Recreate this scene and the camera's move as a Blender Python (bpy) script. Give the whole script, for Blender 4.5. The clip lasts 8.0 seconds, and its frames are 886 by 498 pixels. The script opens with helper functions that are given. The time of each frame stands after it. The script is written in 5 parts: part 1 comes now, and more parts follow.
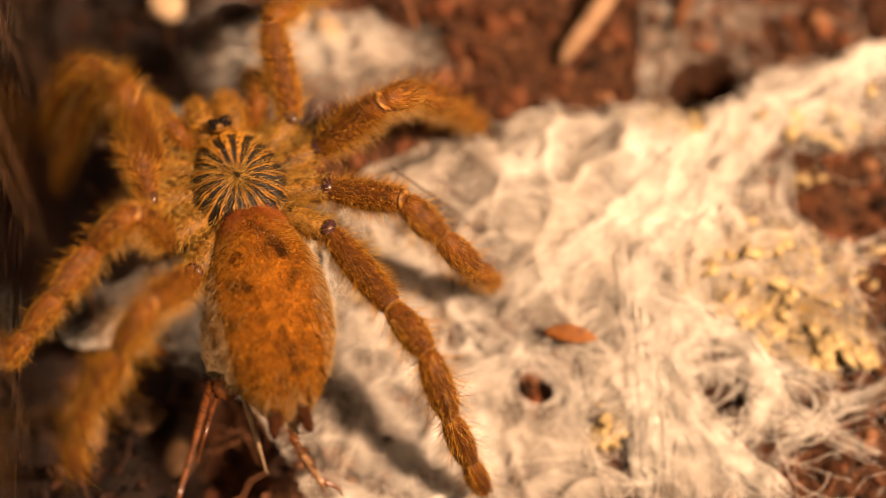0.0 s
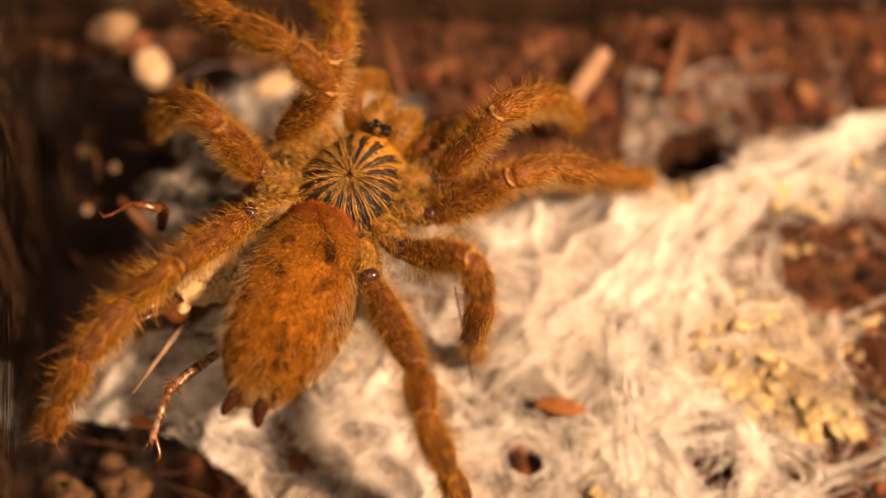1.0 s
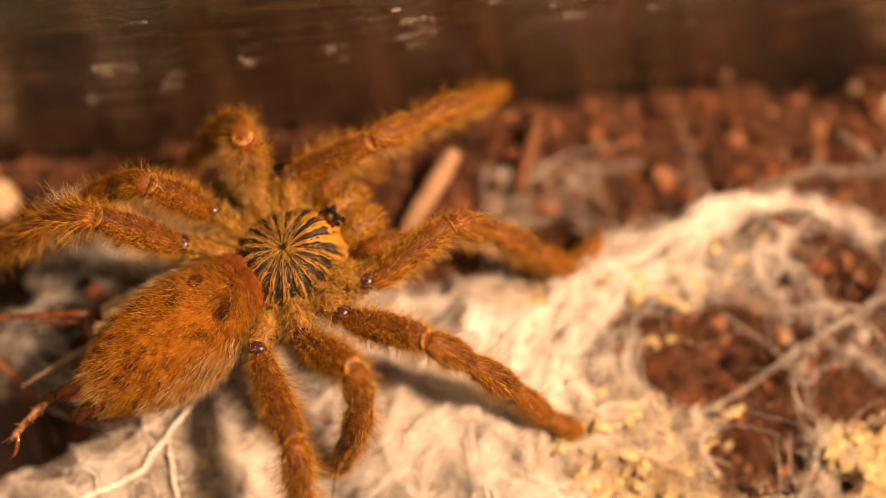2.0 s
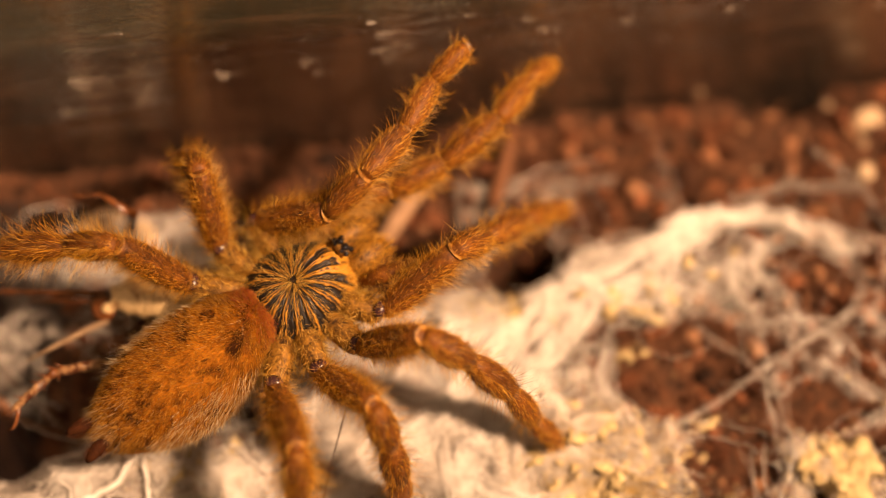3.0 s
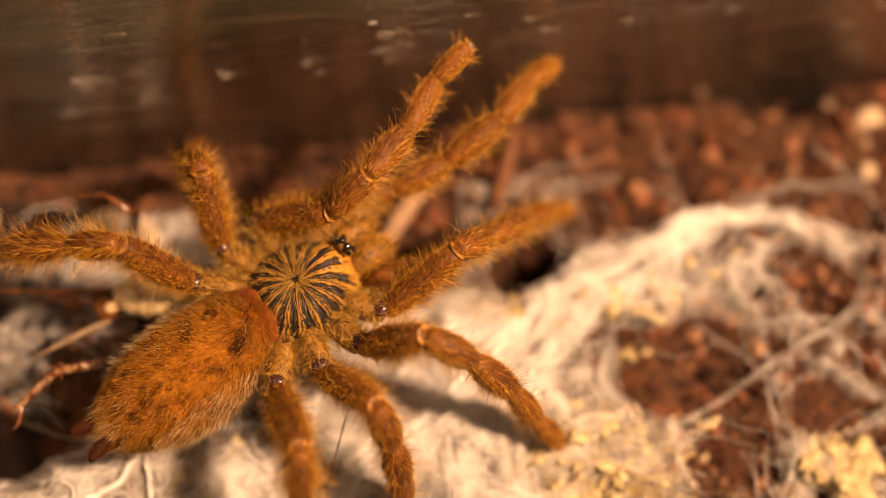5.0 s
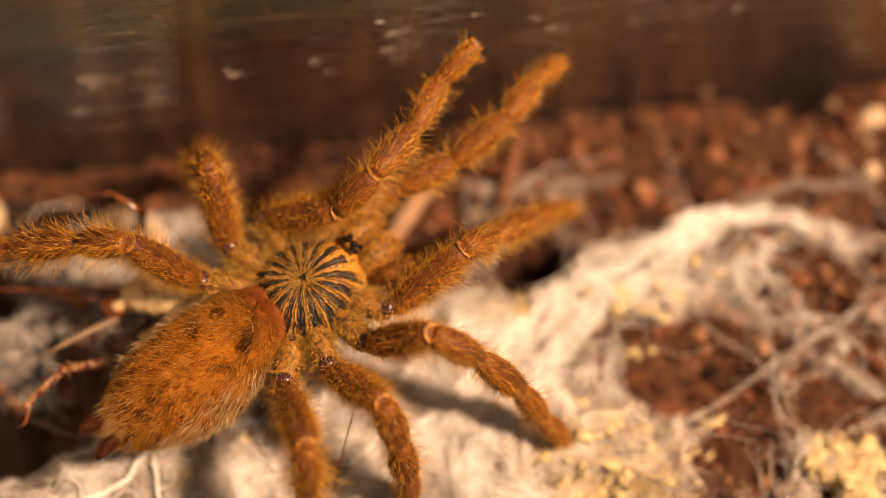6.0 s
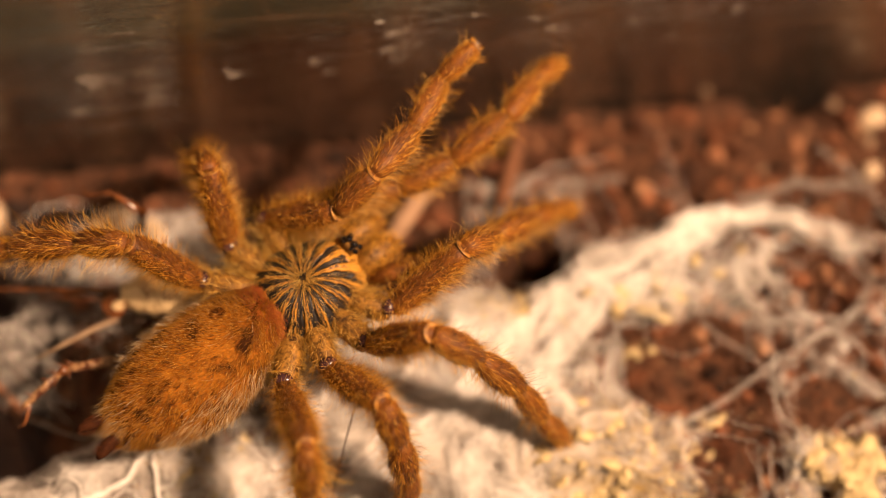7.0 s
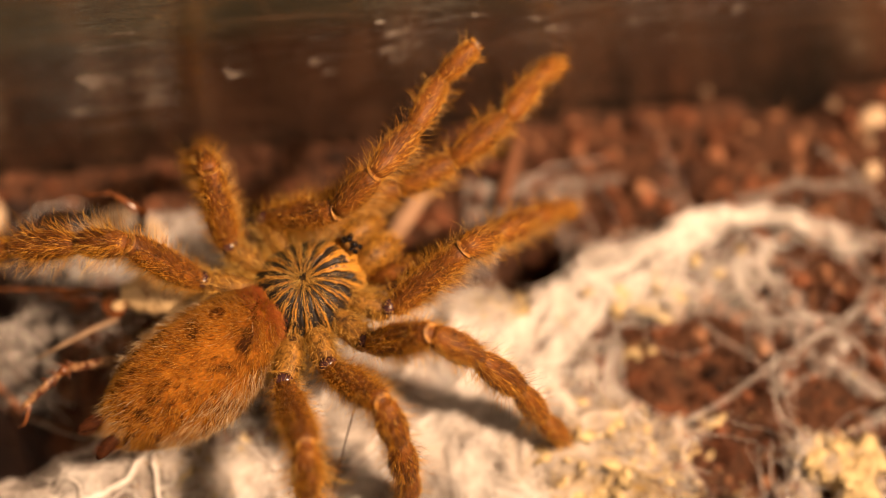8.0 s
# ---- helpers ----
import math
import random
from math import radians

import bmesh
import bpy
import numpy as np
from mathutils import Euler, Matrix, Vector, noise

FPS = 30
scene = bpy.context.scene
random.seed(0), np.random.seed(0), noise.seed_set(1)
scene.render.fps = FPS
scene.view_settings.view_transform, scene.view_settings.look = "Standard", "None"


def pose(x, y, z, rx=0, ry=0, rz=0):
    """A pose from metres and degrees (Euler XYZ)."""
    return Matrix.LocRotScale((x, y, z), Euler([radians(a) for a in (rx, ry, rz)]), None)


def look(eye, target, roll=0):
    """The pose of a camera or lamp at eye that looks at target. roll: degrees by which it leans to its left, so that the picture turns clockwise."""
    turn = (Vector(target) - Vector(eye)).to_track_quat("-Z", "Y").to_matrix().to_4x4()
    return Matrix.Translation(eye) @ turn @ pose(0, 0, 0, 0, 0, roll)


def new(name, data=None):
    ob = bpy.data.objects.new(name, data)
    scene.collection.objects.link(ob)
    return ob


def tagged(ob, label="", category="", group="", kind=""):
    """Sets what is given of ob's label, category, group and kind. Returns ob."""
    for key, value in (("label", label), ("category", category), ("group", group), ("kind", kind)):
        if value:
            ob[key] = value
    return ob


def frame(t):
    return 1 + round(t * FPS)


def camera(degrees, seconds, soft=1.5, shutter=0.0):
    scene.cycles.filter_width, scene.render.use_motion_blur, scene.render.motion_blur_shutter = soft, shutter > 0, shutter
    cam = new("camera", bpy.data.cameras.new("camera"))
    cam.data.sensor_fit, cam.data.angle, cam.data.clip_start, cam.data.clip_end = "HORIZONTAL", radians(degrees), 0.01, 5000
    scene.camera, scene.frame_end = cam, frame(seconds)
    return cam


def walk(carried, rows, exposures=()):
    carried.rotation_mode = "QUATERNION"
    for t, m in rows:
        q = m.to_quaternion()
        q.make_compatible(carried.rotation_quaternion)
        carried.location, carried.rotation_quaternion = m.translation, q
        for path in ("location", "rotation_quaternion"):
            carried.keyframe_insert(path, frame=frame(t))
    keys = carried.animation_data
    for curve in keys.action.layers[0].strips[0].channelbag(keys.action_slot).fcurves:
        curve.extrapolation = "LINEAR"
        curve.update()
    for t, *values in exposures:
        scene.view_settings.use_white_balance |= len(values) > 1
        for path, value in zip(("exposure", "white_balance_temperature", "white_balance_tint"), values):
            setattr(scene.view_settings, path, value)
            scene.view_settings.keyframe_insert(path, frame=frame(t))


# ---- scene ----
MM = 0.001

# ---- camera and its path ----
cam = camera(26.0, 8.0, soft=0.6, shutter=0.8)
cam.data.dof.use_dof = True
cam.data.dof.focus_distance = 0.2151
cam.data.dof.aperture_fstop = 5.5
walk(cam, [
    (0.0, pose(-0.01610, -0.12032, 0.20907, 24.081, -0.467, 4.080)),
    (0.2, pose(-0.01640, -0.11893, 0.20968, 23.770, -0.351, 3.796)),
    (0.5, pose(-0.02223, -0.11229, 0.20878, 23.156, -1.955, 3.830)),
    (0.7, pose(-0.02261, -0.11415, 0.20985, 24.144, -2.132, 3.778)),
    (1.0, pose(-0.02298, -0.11432, 0.21167, 24.480, -2.298, 3.481)),
    (1.2, pose(-0.02043, -0.11400, 0.21231, 24.952, -1.805, 3.035)),
    (1.5, pose(-0.01503, -0.11321, 0.21199, 25.357, -1.149, 2.988)),
    (1.7, pose(-0.00824, -0.10926, 0.21370, 24.811, -0.490, 0.257)),
    (2.0, pose(-0.00046, -0.09589, 0.21743, 23.379, 0.564, 0.315)),
    (2.2, pose(-0.00064, -0.09988, 0.21664, 24.747, 0.152, 0.042)),
    (2.8, pose(-0.00000, -0.10068, 0.21597, 25.000, 0.000, -0.000)),
    (3.5, pose(-0.00000, -0.10068, 0.21597, 25.000, 0.000, -0.000)),
    (4.6, pose(-0.00000, -0.10068, 0.21597, 25.000, 0.000, -0.000)),
    (5.8, pose(-0.00094, -0.10153, 0.21673, 25.057, -0.003, 0.042)),
    (8.0, pose(-0.00094, -0.10153, 0.21673, 25.057, -0.003, 0.042)),
], exposures=[(0.0, 0.0, 6450, 10), (1.0, 0.0, 6550, 10), (2.0, 0.0, 6820, 14), (4.6, 0.0, 6830, 14), (5.8, 0.0, 6250, 10), (7.0, 0.0, 6100, 10), (8.0, 0.0, 6100, 10)])

# ---- light: one warm lamp over the tank, a dim warm room ----
world = bpy.data.worlds.new("room_light")
world.use_nodes = True
scene.world = world
world.node_tree.nodes["Background"].inputs[0].default_value = (1.0, 0.70, 0.46, 1)
world.node_tree.nodes["Background"].inputs[1].default_value = 0.12

lamp_data = bpy.data.lights.new("lamp", "AREA")
lamp_data.shape, lamp_data.size, lamp_data.energy = "DISK", 0.05, 7.2
lamp_data.color = (1.0, 0.625, 0.375)
lamp = new("lamp", lamp_data)
lamp.matrix_world = look((0.27, -0.105, 0.43), (0.0, -0.01, 0.005))


# ---- materials ----
def material(name):
    m = bpy.data.materials.new(name)
    m.use_nodes = True
    return m, m.node_tree, m.node_tree.nodes["Principled BSDF"]


def node(tree, kind, **inputs):
    n = tree.nodes.new(kind)
    for key, value in inputs.items():
        n.inputs[key.replace("_", " ")].default_value = value
    return n


def ramp(tree, source, stops):
    r = tree.nodes.new("ShaderNodeValToRGB")
    while len(r.color_ramp.elements) < len(stops):
        r.color_ramp.elements.new(0.5)
    for e, (at, col) in zip(r.color_ramp.elements, stops):
        e.position, e.color = at, (*col, 1) if len(col) == 3 else col
    tree.links.new(source, r.inputs[0])
    return r.outputs[0]


def coords(tree, scale=(1, 1, 1)):
    c = tree.nodes.new("ShaderNodeTexCoord")
    m = tree.nodes.new("ShaderNodeMapping")
    m.inputs["Scale"].default_value = scale
    tree.links.new(c.outputs["Object"], m.inputs[0])
    return m.outputs[0]


def noise_of(tree, vec, scale, detail=4.0, rough=0.6, distort=0.0):
    n = node(tree, "ShaderNodeTexNoise", Scale=scale, Detail=detail, Roughness=rough, Distortion=distort)
    tree.links.new(vec, n.inputs["Vector"])
    return n.outputs["Fac"]


def bump_of(tree, bsdf, height, distance, strength=1.0):
    b = node(tree, "ShaderNodeBump", Strength=strength, Distance=distance)
    tree.links.new(height, b.inputs["Height"])
    tree.links.new(b.outputs[0], bsdf.inputs["Normal"])


def mottled(name, dark, light, scale, rough=0.7, bump=0.0, fine=4.0, lo=0.35, hi=0.65, spec=0.3):
    """Two tones mixed by coarse noise, with finer grain and relief."""
    m, t, b = material(name)
    v = coords(t)
    a = noise_of(t, v, scale, 5.0, 0.65)
    f = noise_of(t, v, scale * fine, 4.0, 0.6)
    mix = node(t, "ShaderNodeMix")
    mix.data_type = "FLOAT"
    mix.inputs[0].default_value = 0.35
    t.links.new(a, mix.inputs[2])
    t.links.new(f, mix.inputs[3])
    t.links.new(ramp(t, mix.outputs[0], [(lo, dark), (hi, light)]), b.inputs["Base Color"])
    b.inputs["Roughness"].default_value = rough
    b.inputs["Specular IOR Level"].default_value = spec
    if bump:
        bump_of(t, b, mix.outputs[0], bump)
    return m


def island_tones(name, stops, rough=0.8, scale=900.0, bump=0.0002, spec=0.25):
    """A tone for each loose piece, with fine grain on it."""
    m, t, b = material(name)
    g = t.nodes.new("ShaderNodeNewGeometry")
    base = ramp(t, g.outputs["Random Per Island"], stops)
    f = noise_of(t, coords(t), scale, 5.0, 0.65)
    tone = ramp(t, f, [(0.3, (0.45, 0.42, 0.40)), (0.7, (1.25, 1.25, 1.25))])
    mul = t.nodes.new("ShaderNodeMix")
    mul.data_type, mul.blend_type = "RGBA", "MULTIPLY"
    mul.inputs[0].default_value = 1.0
    t.links.new(base, mul.inputs[6])
    t.links.new(tone, mul.inputs[7])
    t.links.new(mul.outputs[2], b.inputs["Base Color"])
    b.inputs["Roughness"].default_value = rough
    b.inputs["Specular IOR Level"].default_value = spec
    bump_of(t, b, f, bump)
    return m


def hair_material(name, stops, rough=0.45, spec=0.5):
    m, t, b = material(name)
    g = t.nodes.new("ShaderNodeNewGeometry")
    tone = ramp(t, g.outputs["Random Per Island"], stops)
    t.links.new(tone, b.inputs["Base Color"])
    b.inputs["Roughness"].default_value = rough
    b.inputs["Specular IOR Level"].default_value = spec
    thin = t.nodes.new("ShaderNodeBsdfTranslucent")
    t.links.new(tone, thin.inputs[0])
    mix = node(t, "ShaderNodeMixShader", Fac=0.12)
    t.links.new(b.outputs[0], mix.inputs[1])
    t.links.new(thin.outputs[0], mix.inputs[2])
    t.links.new(mix.outputs[0], t.nodes["Material Output"].inputs[0])
    return m


def carapace_material():
    m, t, b = material("carapace_radial")
    c = t.nodes.new("ShaderNodeTexCoord")
    sep = t.nodes.new("ShaderNodeSeparateXYZ")
    t.links.new(c.outputs["Object"], sep.inputs[0])
    wob = noise_of(t, c.outputs["Object"], 900.0, 3.0)

    def calc(op, a, bb=None, cc=None):
        n = t.nodes.new("ShaderNodeMath")
        n.operation = op
        for i, x in enumerate((a, bb, cc)):
            if x is None:
                continue
            if isinstance(x, (int, float)):
                n.inputs[i].default_value = x
            else:
                t.links.new(x, n.inputs[i])
        return n.outputs[0]
    ang = calc("ARCTAN2", sep.outputs[1], sep.outputs[0])
    rad = calc("SQRT", calc("ADD", calc("MULTIPLY", sep.outputs[0], sep.outputs[0]), calc("MULTIPLY", sep.outputs[1], sep.outputs[1])))
    big = noise_of(t, c.outputs["Object"], 220.0, 2.0)
    wav = calc("COSINE", calc("ADD", calc("MULTIPLY", ang, 18.0), calc("MULTIPLY", calc("SUBTRACT", big, 0.5), 5.0)))
    fine = calc("SINE", calc("ADD", calc("MULTIPLY", ang, 54.0), calc("MULTIPLY", wob, 9.0)))
    val = calc("ADD", calc("ADD", calc("MULTIPLY", wav, 0.30), calc("MULTIPLY", fine, 0.20)), 0.41)
    val = calc("ADD", val, calc("MULTIPLY", calc("SUBTRACT", wob, 0.5), 0.8))
    ring = t.nodes.new("ShaderNodeMapRange")
    ring.inputs[1].default_value, ring.inputs[2].default_value = 0.0056, 0.0071
    t.links.new(calc("ADD", rad, calc("MULTIPLY", calc("SUBTRACT", big, 0.5), 0.004)), ring.inputs[0])
    core = t.nodes.new("ShaderNodeMapRange")
    core.inputs[1].default_value, core.inputs[2].default_value = 0.0012, 0.0003
    t.links.new(rad, core.inputs[0])
    val = calc("ADD", val, calc("MULTIPLY", ring.outputs[0], 0.75))
    val = calc("SUBTRACT", val, calc("MULTIPLY", core.outputs[0], 0.15))
    head = t.nodes.new("ShaderNodeMapRange")
    head.inputs[1].default_value, head.inputs[2].default_value = 0.0022, 0.0052
    t.links.new(sep.outputs[0], head.inputs[0])
    side = t.nodes.new("ShaderNodeMapRange")
    side.inputs[1].default_value, side.inputs[2].default_value = 0.0026, 0.0014
    t.links.new(calc("ABSOLUTE", sep.outputs[1]), side.inputs[0])
    val = calc("ADD", val, calc("MULTIPLY", calc("MULTIPLY", head.outputs[0], side.outputs[0]), 0.30))
    t.links.new(ramp(t, val, [(0.42, (0.010, 0.007, 0.005)), (0.60, (0.060, 0.030, 0.006)), (0.74, (0.38, 0.165, 0.014)), (1.0, (0.50, 0.235, 0.022))]), b.inputs["Base Color"])
    b.inputs["Roughness"].default_value = 0.5
    bump_of(t, b, val, 0.0003)
    return m


def abdomen_material():
    m, t, b = material("abdomen_skin")
    v = coords(t)
    n = noise_of(t, v, 330.0, 4.0, 0.6, 0.4)
    t.links.new(ramp(t, n, [(0.36, (0.04, 0.013, 0.003)), (0.46, (0.20, 0.065, 0.006)), (0.65, (0.42, 0.15, 0.012))]), b.inputs["Base Color"])
    b.inputs["Roughness"].default_value = 0.8
    b.inputs["Specular IOR Level"].default_value = 0.05
    bump_of(t, b, n, 0.0003)
    return m


def silk_material():
    m, t, b = material("silk_sheet")
    v = coords(t)
    a = noise_of(t, v, 240.0, 5.0, 0.62, 1.4)
    big = noise_of(t, v, 55.0, 4.0, 0.55, 0.5)
    att = t.nodes.new("ShaderNodeAttribute")
    att.attribute_name = "weave"
    col = ramp(t, big, [(0.32, (0.32, 0.28, 0.235)), (0.47, (0.50, 0.455, 0.40)), (0.62, (0.75, 0.72, 0.668))])
    dust = t.nodes.new("ShaderNodeAttribute")
    dust.attribute_name = "stain"
    grain = noise_of(t, v, 420.0, 4.0, 0.65)
    spread = t.nodes.new("ShaderNodeMath")
    spread.operation = "MULTIPLY"
    t.links.new(dust.outputs["Fac"], spread.inputs[0])
    t.links.new(ramp(t, grain, [(0.38, (0.1, 0.1, 0.1)), (0.58, (1, 1, 1))]), spread.inputs[1])
    tint = t.nodes.new("ShaderNodeMix")
    tint.data_type = "RGBA"
    t.links.new(spread.outputs[0], tint.inputs[0])
    t.links.new(col, tint.inputs[6])
    tint.inputs[7].default_value = (0.60, 0.41, 0.15, 1)
    t.links.new(tint.outputs[2], b.inputs["Base Color"])
    b.inputs["Roughness"].default_value = 0.62
    b.inputs["Specular IOR Level"].default_value = 0.25
    bump_of(t, b, a, 0.0005)
    add = t.nodes.new("ShaderNodeMath")
    add.operation = "ADD"
    t.links.new(att.outputs["Fac"], add.inputs[0])
    sub = t.nodes.new("ShaderNodeMath")
    sub.operation = "MULTIPLY_ADD"
    t.links.new(a, sub.inputs[0])
    sub.inputs[1].default_value, sub.inputs[2].default_value = 1.4, -0.7
    t.links.new(sub.outputs[0], add.inputs[1])
    cl = t.nodes.new("ShaderNodeClamp")
    t.links.new(add.outputs[0], cl.inputs[0])
    tr = t.nodes.new("ShaderNodeBsdfTransparent")
    mix = t.nodes.new("ShaderNodeMixShader")
    t.links.new(cl.outputs[0], mix.inputs[0])
    t.links.new(tr.outputs[0], mix.inputs[1])
    t.links.new(b.outputs[0], mix.inputs[2])
    t.links.new(mix.outputs[0], t.nodes["Material Output"].inputs[0])
    return m


def glass_material():
    """Clear pane: sees through and mirrors, with a wavy, lightly smeared surface and painted reflection streaks."""
    m, t, b = material("tank_pane")
    v = coords(t, (1, 1, 7.0))
    wave = noise_of(t, v, 60.0, 5.0, 0.6, 0.6)
    smear = noise_of(t, coords(t, (1, 1, 0.16)), 150.0, 5.0, 0.6)
    level = noise_of(t, coords(t, (0.22, 1, 2.4)), 190.0, 5.0, 0.65, 0.8)
    lw = node(t, "ShaderNodeLayerWeight", Blend=0.5)
    pw = t.nodes.new("ShaderNodeMath")
    pw.operation = "POWER"
    pw.inputs[1].default_value = 2.5
    t.links.new(lw.outputs["Facing"], pw.inputs[0])
    fr = t.nodes.new("ShaderNodeMath")
    fr.operation = "MULTIPLY_ADD"
    t.links.new(pw.outputs[0], fr.inputs[0])
    fr.inputs[1].default_value, fr.inputs[2].default_value = 1.35, 0.05
    gl = node(t, "ShaderNodeBsdfGlossy", Roughness=0.03)
    bmp = node(t, "ShaderNodeBump", Strength=0.9, Distance=0.0006)
    t.links.new(wave, bmp.inputs["Height"])
    t.links.new(bmp.outputs[0], gl.inputs["Normal"])
    tr = node(t, "ShaderNodeBsdfTransparent", Color=(0.86, 0.88, 0.84, 1))
    mix = t.nodes.new("ShaderNodeMixShader")
    t.links.new(fr.outputs[0], mix.inputs[0])
    t.links.new(tr.outputs[0], mix.inputs[1])
    t.links.new(gl.outputs[0], mix.inputs[2])
    # Smears, plus brown streaks painted in for the mirrored soil.
    film_and_reflection = node(t, "ShaderNodeBsdfDiffuse", Color=(0.28, 0.155, 0.085, 1))
    mix2 = t.nodes.new("ShaderNodeMixShader")
    both = t.nodes.new("ShaderNodeMath")
    both.operation = "ADD"
    t.links.new(ramp(t, smear, [(0.52, (0, 0, 0)), (0.64, (0.12, 0.12, 0.12))]), both.inputs[0])
    t.links.new(ramp(t, level, [(0.55, (0, 0, 0)), (0.66, (0.15, 0.15, 0.15))]), both.inputs[1])
    t.links.new(both.outputs[0], mix2.inputs[0])
    t.links.new(mix.outputs[0], mix2.inputs[1])
    t.links.new(film_and_reflection.outputs[0], mix2.inputs[2])
    t.links.new(mix2.outputs[0], t.nodes["Material Output"].inputs[0])
    return m


M_TABLE = mottled("dark_table_wood", (0.0020, 0.0009, 0.0006), (0.034, 0.0115, 0.0048), 26.0, 0.6, lo=0.40, hi=0.62)
M_GROUND = mottled("coir_soil", (0.012, 0.006, 0.003), (0.13, 0.052, 0.022), 420.0, 0.85, 0.0012)
M_GROUND_BLACK = mottled("black_soil", (0.004, 0.002, 0.0015), (0.022, 0.009, 0.005), 420.0, 0.6, 0.0012)
M_CRUMB = island_tones("coir_crumbs", [(0.0, (0.018, 0.008, 0.004)), (0.45, (0.095, 0.034, 0.014)), (0.8, (0.23, 0.085, 0.036)), (1.0, (0.36, 0.19, 0.10))])
M_CRUMB_BLACK = island_tones("black_soil_crumbs", [(0.0, (0.004, 0.002, 0.0015)), (0.6, (0.014, 0.006, 0.003)), (1.0, (0.05, 0.020, 0.010))], 0.6)
M_FIBRE = island_tones("coir_fibre", [(0.0, (0.06, 0.025, 0.012)), (1.0, (0.25, 0.11, 0.05))])
M_FLAKE = island_tones("pale_wood_flakes", [(0.0, (0.46, 0.32, 0.13)), (0.5, (0.58, 0.45, 0.21)), (1.0, (0.70, 0.60, 0.40))], 0.7, 700.0)
M_PEBBLE = mottled("pale_pebble", (0.36, 0.25, 0.14), (0.60, 0.47, 0.32), 500.0, 0.6, 0.0003)
M_TAN_PEBBLE = mottled("matt_tan", (0.16, 0.10, 0.055), (0.36, 0.25, 0.15), 500.0, 0.6, 0.0003)
M_GRAIN = mottled("brown_grain", (0.12, 0.07, 0.04), (0.34, 0.23, 0.14), 500.0, 0.6, 0.0003)
M_STICK = mottled("bare_wood", (0.26, 0.15, 0.08), (0.48, 0.31, 0.19), 400.0, 0.6, 0.0003)
M_LEAF = mottled("dry_leaf", (0.16, 0.055, 0.012), (0.36, 0.14, 0.03), 500.0, 0.5, 0.0003)
M_SILK = silk_material()
M_STRAND = mottled("silk_strand", (0.56, 0.52, 0.46), (0.86, 0.83, 0.77), 300.0, 0.5, 0.0)
M_STRAND_GREY = mottled("thin_grey_silk", (0.26, 0.225, 0.19), (0.50, 0.46, 0.41), 300.0, 0.5, 0.0)
M_BARK = mottled("brown_bark", (0.035, 0.018, 0.009), (0.21, 0.118, 0.056), 350.0, 0.8, 0.0008)
M_GLASS = glass_material()
M_SPOT = mottled("pale_arc", (0.20, 0.16, 0.12), (0.50, 0.45, 0.38), 900.0, 0.2, spec=0.6)
M_GLINT = mottled("pane_glint", (0.45, 0.40, 0.34), (0.75, 0.70, 0.62), 900.0, 0.12, spec=0.8)
M_SKIN = mottled("leg_skin", (0.030, 0.012, 0.005), (0.21, 0.072, 0.009), 650.0, 0.5, 0.0002, lo=0.30, hi=0.6, spec=0.2)
M_GOLD = mottled("yellow_skin", (0.030, 0.012, 0.003), (0.36, 0.175, 0.024), 700.0, 0.5, 0.0002)
M_RING = mottled("pale_joint_skin", (0.10, 0.036, 0.005), (0.50, 0.24, 0.04), 1400.0, 0.32, 0.0002, lo=0.38, hi=0.60, spec=0.6)
M_DARKSKIN = mottled("dark_glossy_skin", (0.022, 0.009, 0.010), (0.085, 0.036, 0.036), 900.0, 0.24, spec=0.5)
M_EYE = mottled("eye_black", (0.004, 0.003, 0.003), (0.008, 0.006, 0.006), 900.0, 0.11, spec=1.0)
M_CARA = carapace_material()
M_ABD = abdomen_material()
M_SPIN = mottled("spinneret_skin", (0.022, 0.007, 0.003), (0.06, 0.019, 0.005), 800.0, 0.85, spec=0.1)
M_HAIR_LEG = hair_material("leg_hair", [(0.0, (0.028, 0.009, 0.002)), (0.22, (0.13, 0.042, 0.003)), (0.5, (0.50, 0.195, 0.008)), (0.8, (0.84, 0.42, 0.024)), (1.0, (0.95, 0.62, 0.15))], 0.38, 0.35)
M_HAIR_TOP = hair_material("dark_rust_hair", [(0.0, (0.016, 0.007, 0.004)), (0.45, (0.11, 0.030, 0.005)), (0.8, (0.33, 0.105, 0.010)), (1.0, (0.46, 0.26, 0.13))], 0.30, 0.6)
M_HAIR_PALE = hair_material("pale_leg_hair", [(0.0, (0.36, 0.17, 0.025)), (0.5, (0.60, 0.34, 0.085)), (1.0, (0.80, 0.60, 0.30))], 0.4)
M_HAIR_TIP = hair_material("cream_hair", [(0.0, (0.40, 0.22, 0.06)), (0.5, (0.66, 0.47, 0.22)), (1.0, (0.84, 0.70, 0.46))], 0.35)
M_HAIR_ABD = hair_material("abdomen_hair", [(0.0, (0.07, 0.020, 0.002)), (0.3, (0.25, 0.095, 0.006)), (0.75, (0.54, 0.236, 0.013)), (0.94, (0.72, 0.36, 0.035)), (1.0, (0.84, 0.52, 0.13))], 0.40, 0.35)
M_HAIR_DARK = hair_material("dark_hair", [(0.0, (0.022, 0.008, 0.003)), (1.0, (0.085, 0.028, 0.005))], 0.7, 0.1)
M_HAIR_RED = hair_material("rust_hair", [(0.0, (0.22, 0.036, 0.004)), (1.0, (0.56, 0.125, 0.012))])
M_HAIR_SPIN = hair_material("spinneret_hair", [(0.0, (0.035, 0.009, 0.002)), (1.0, (0.16, 0.040, 0.006))], 0.6, 0.2)
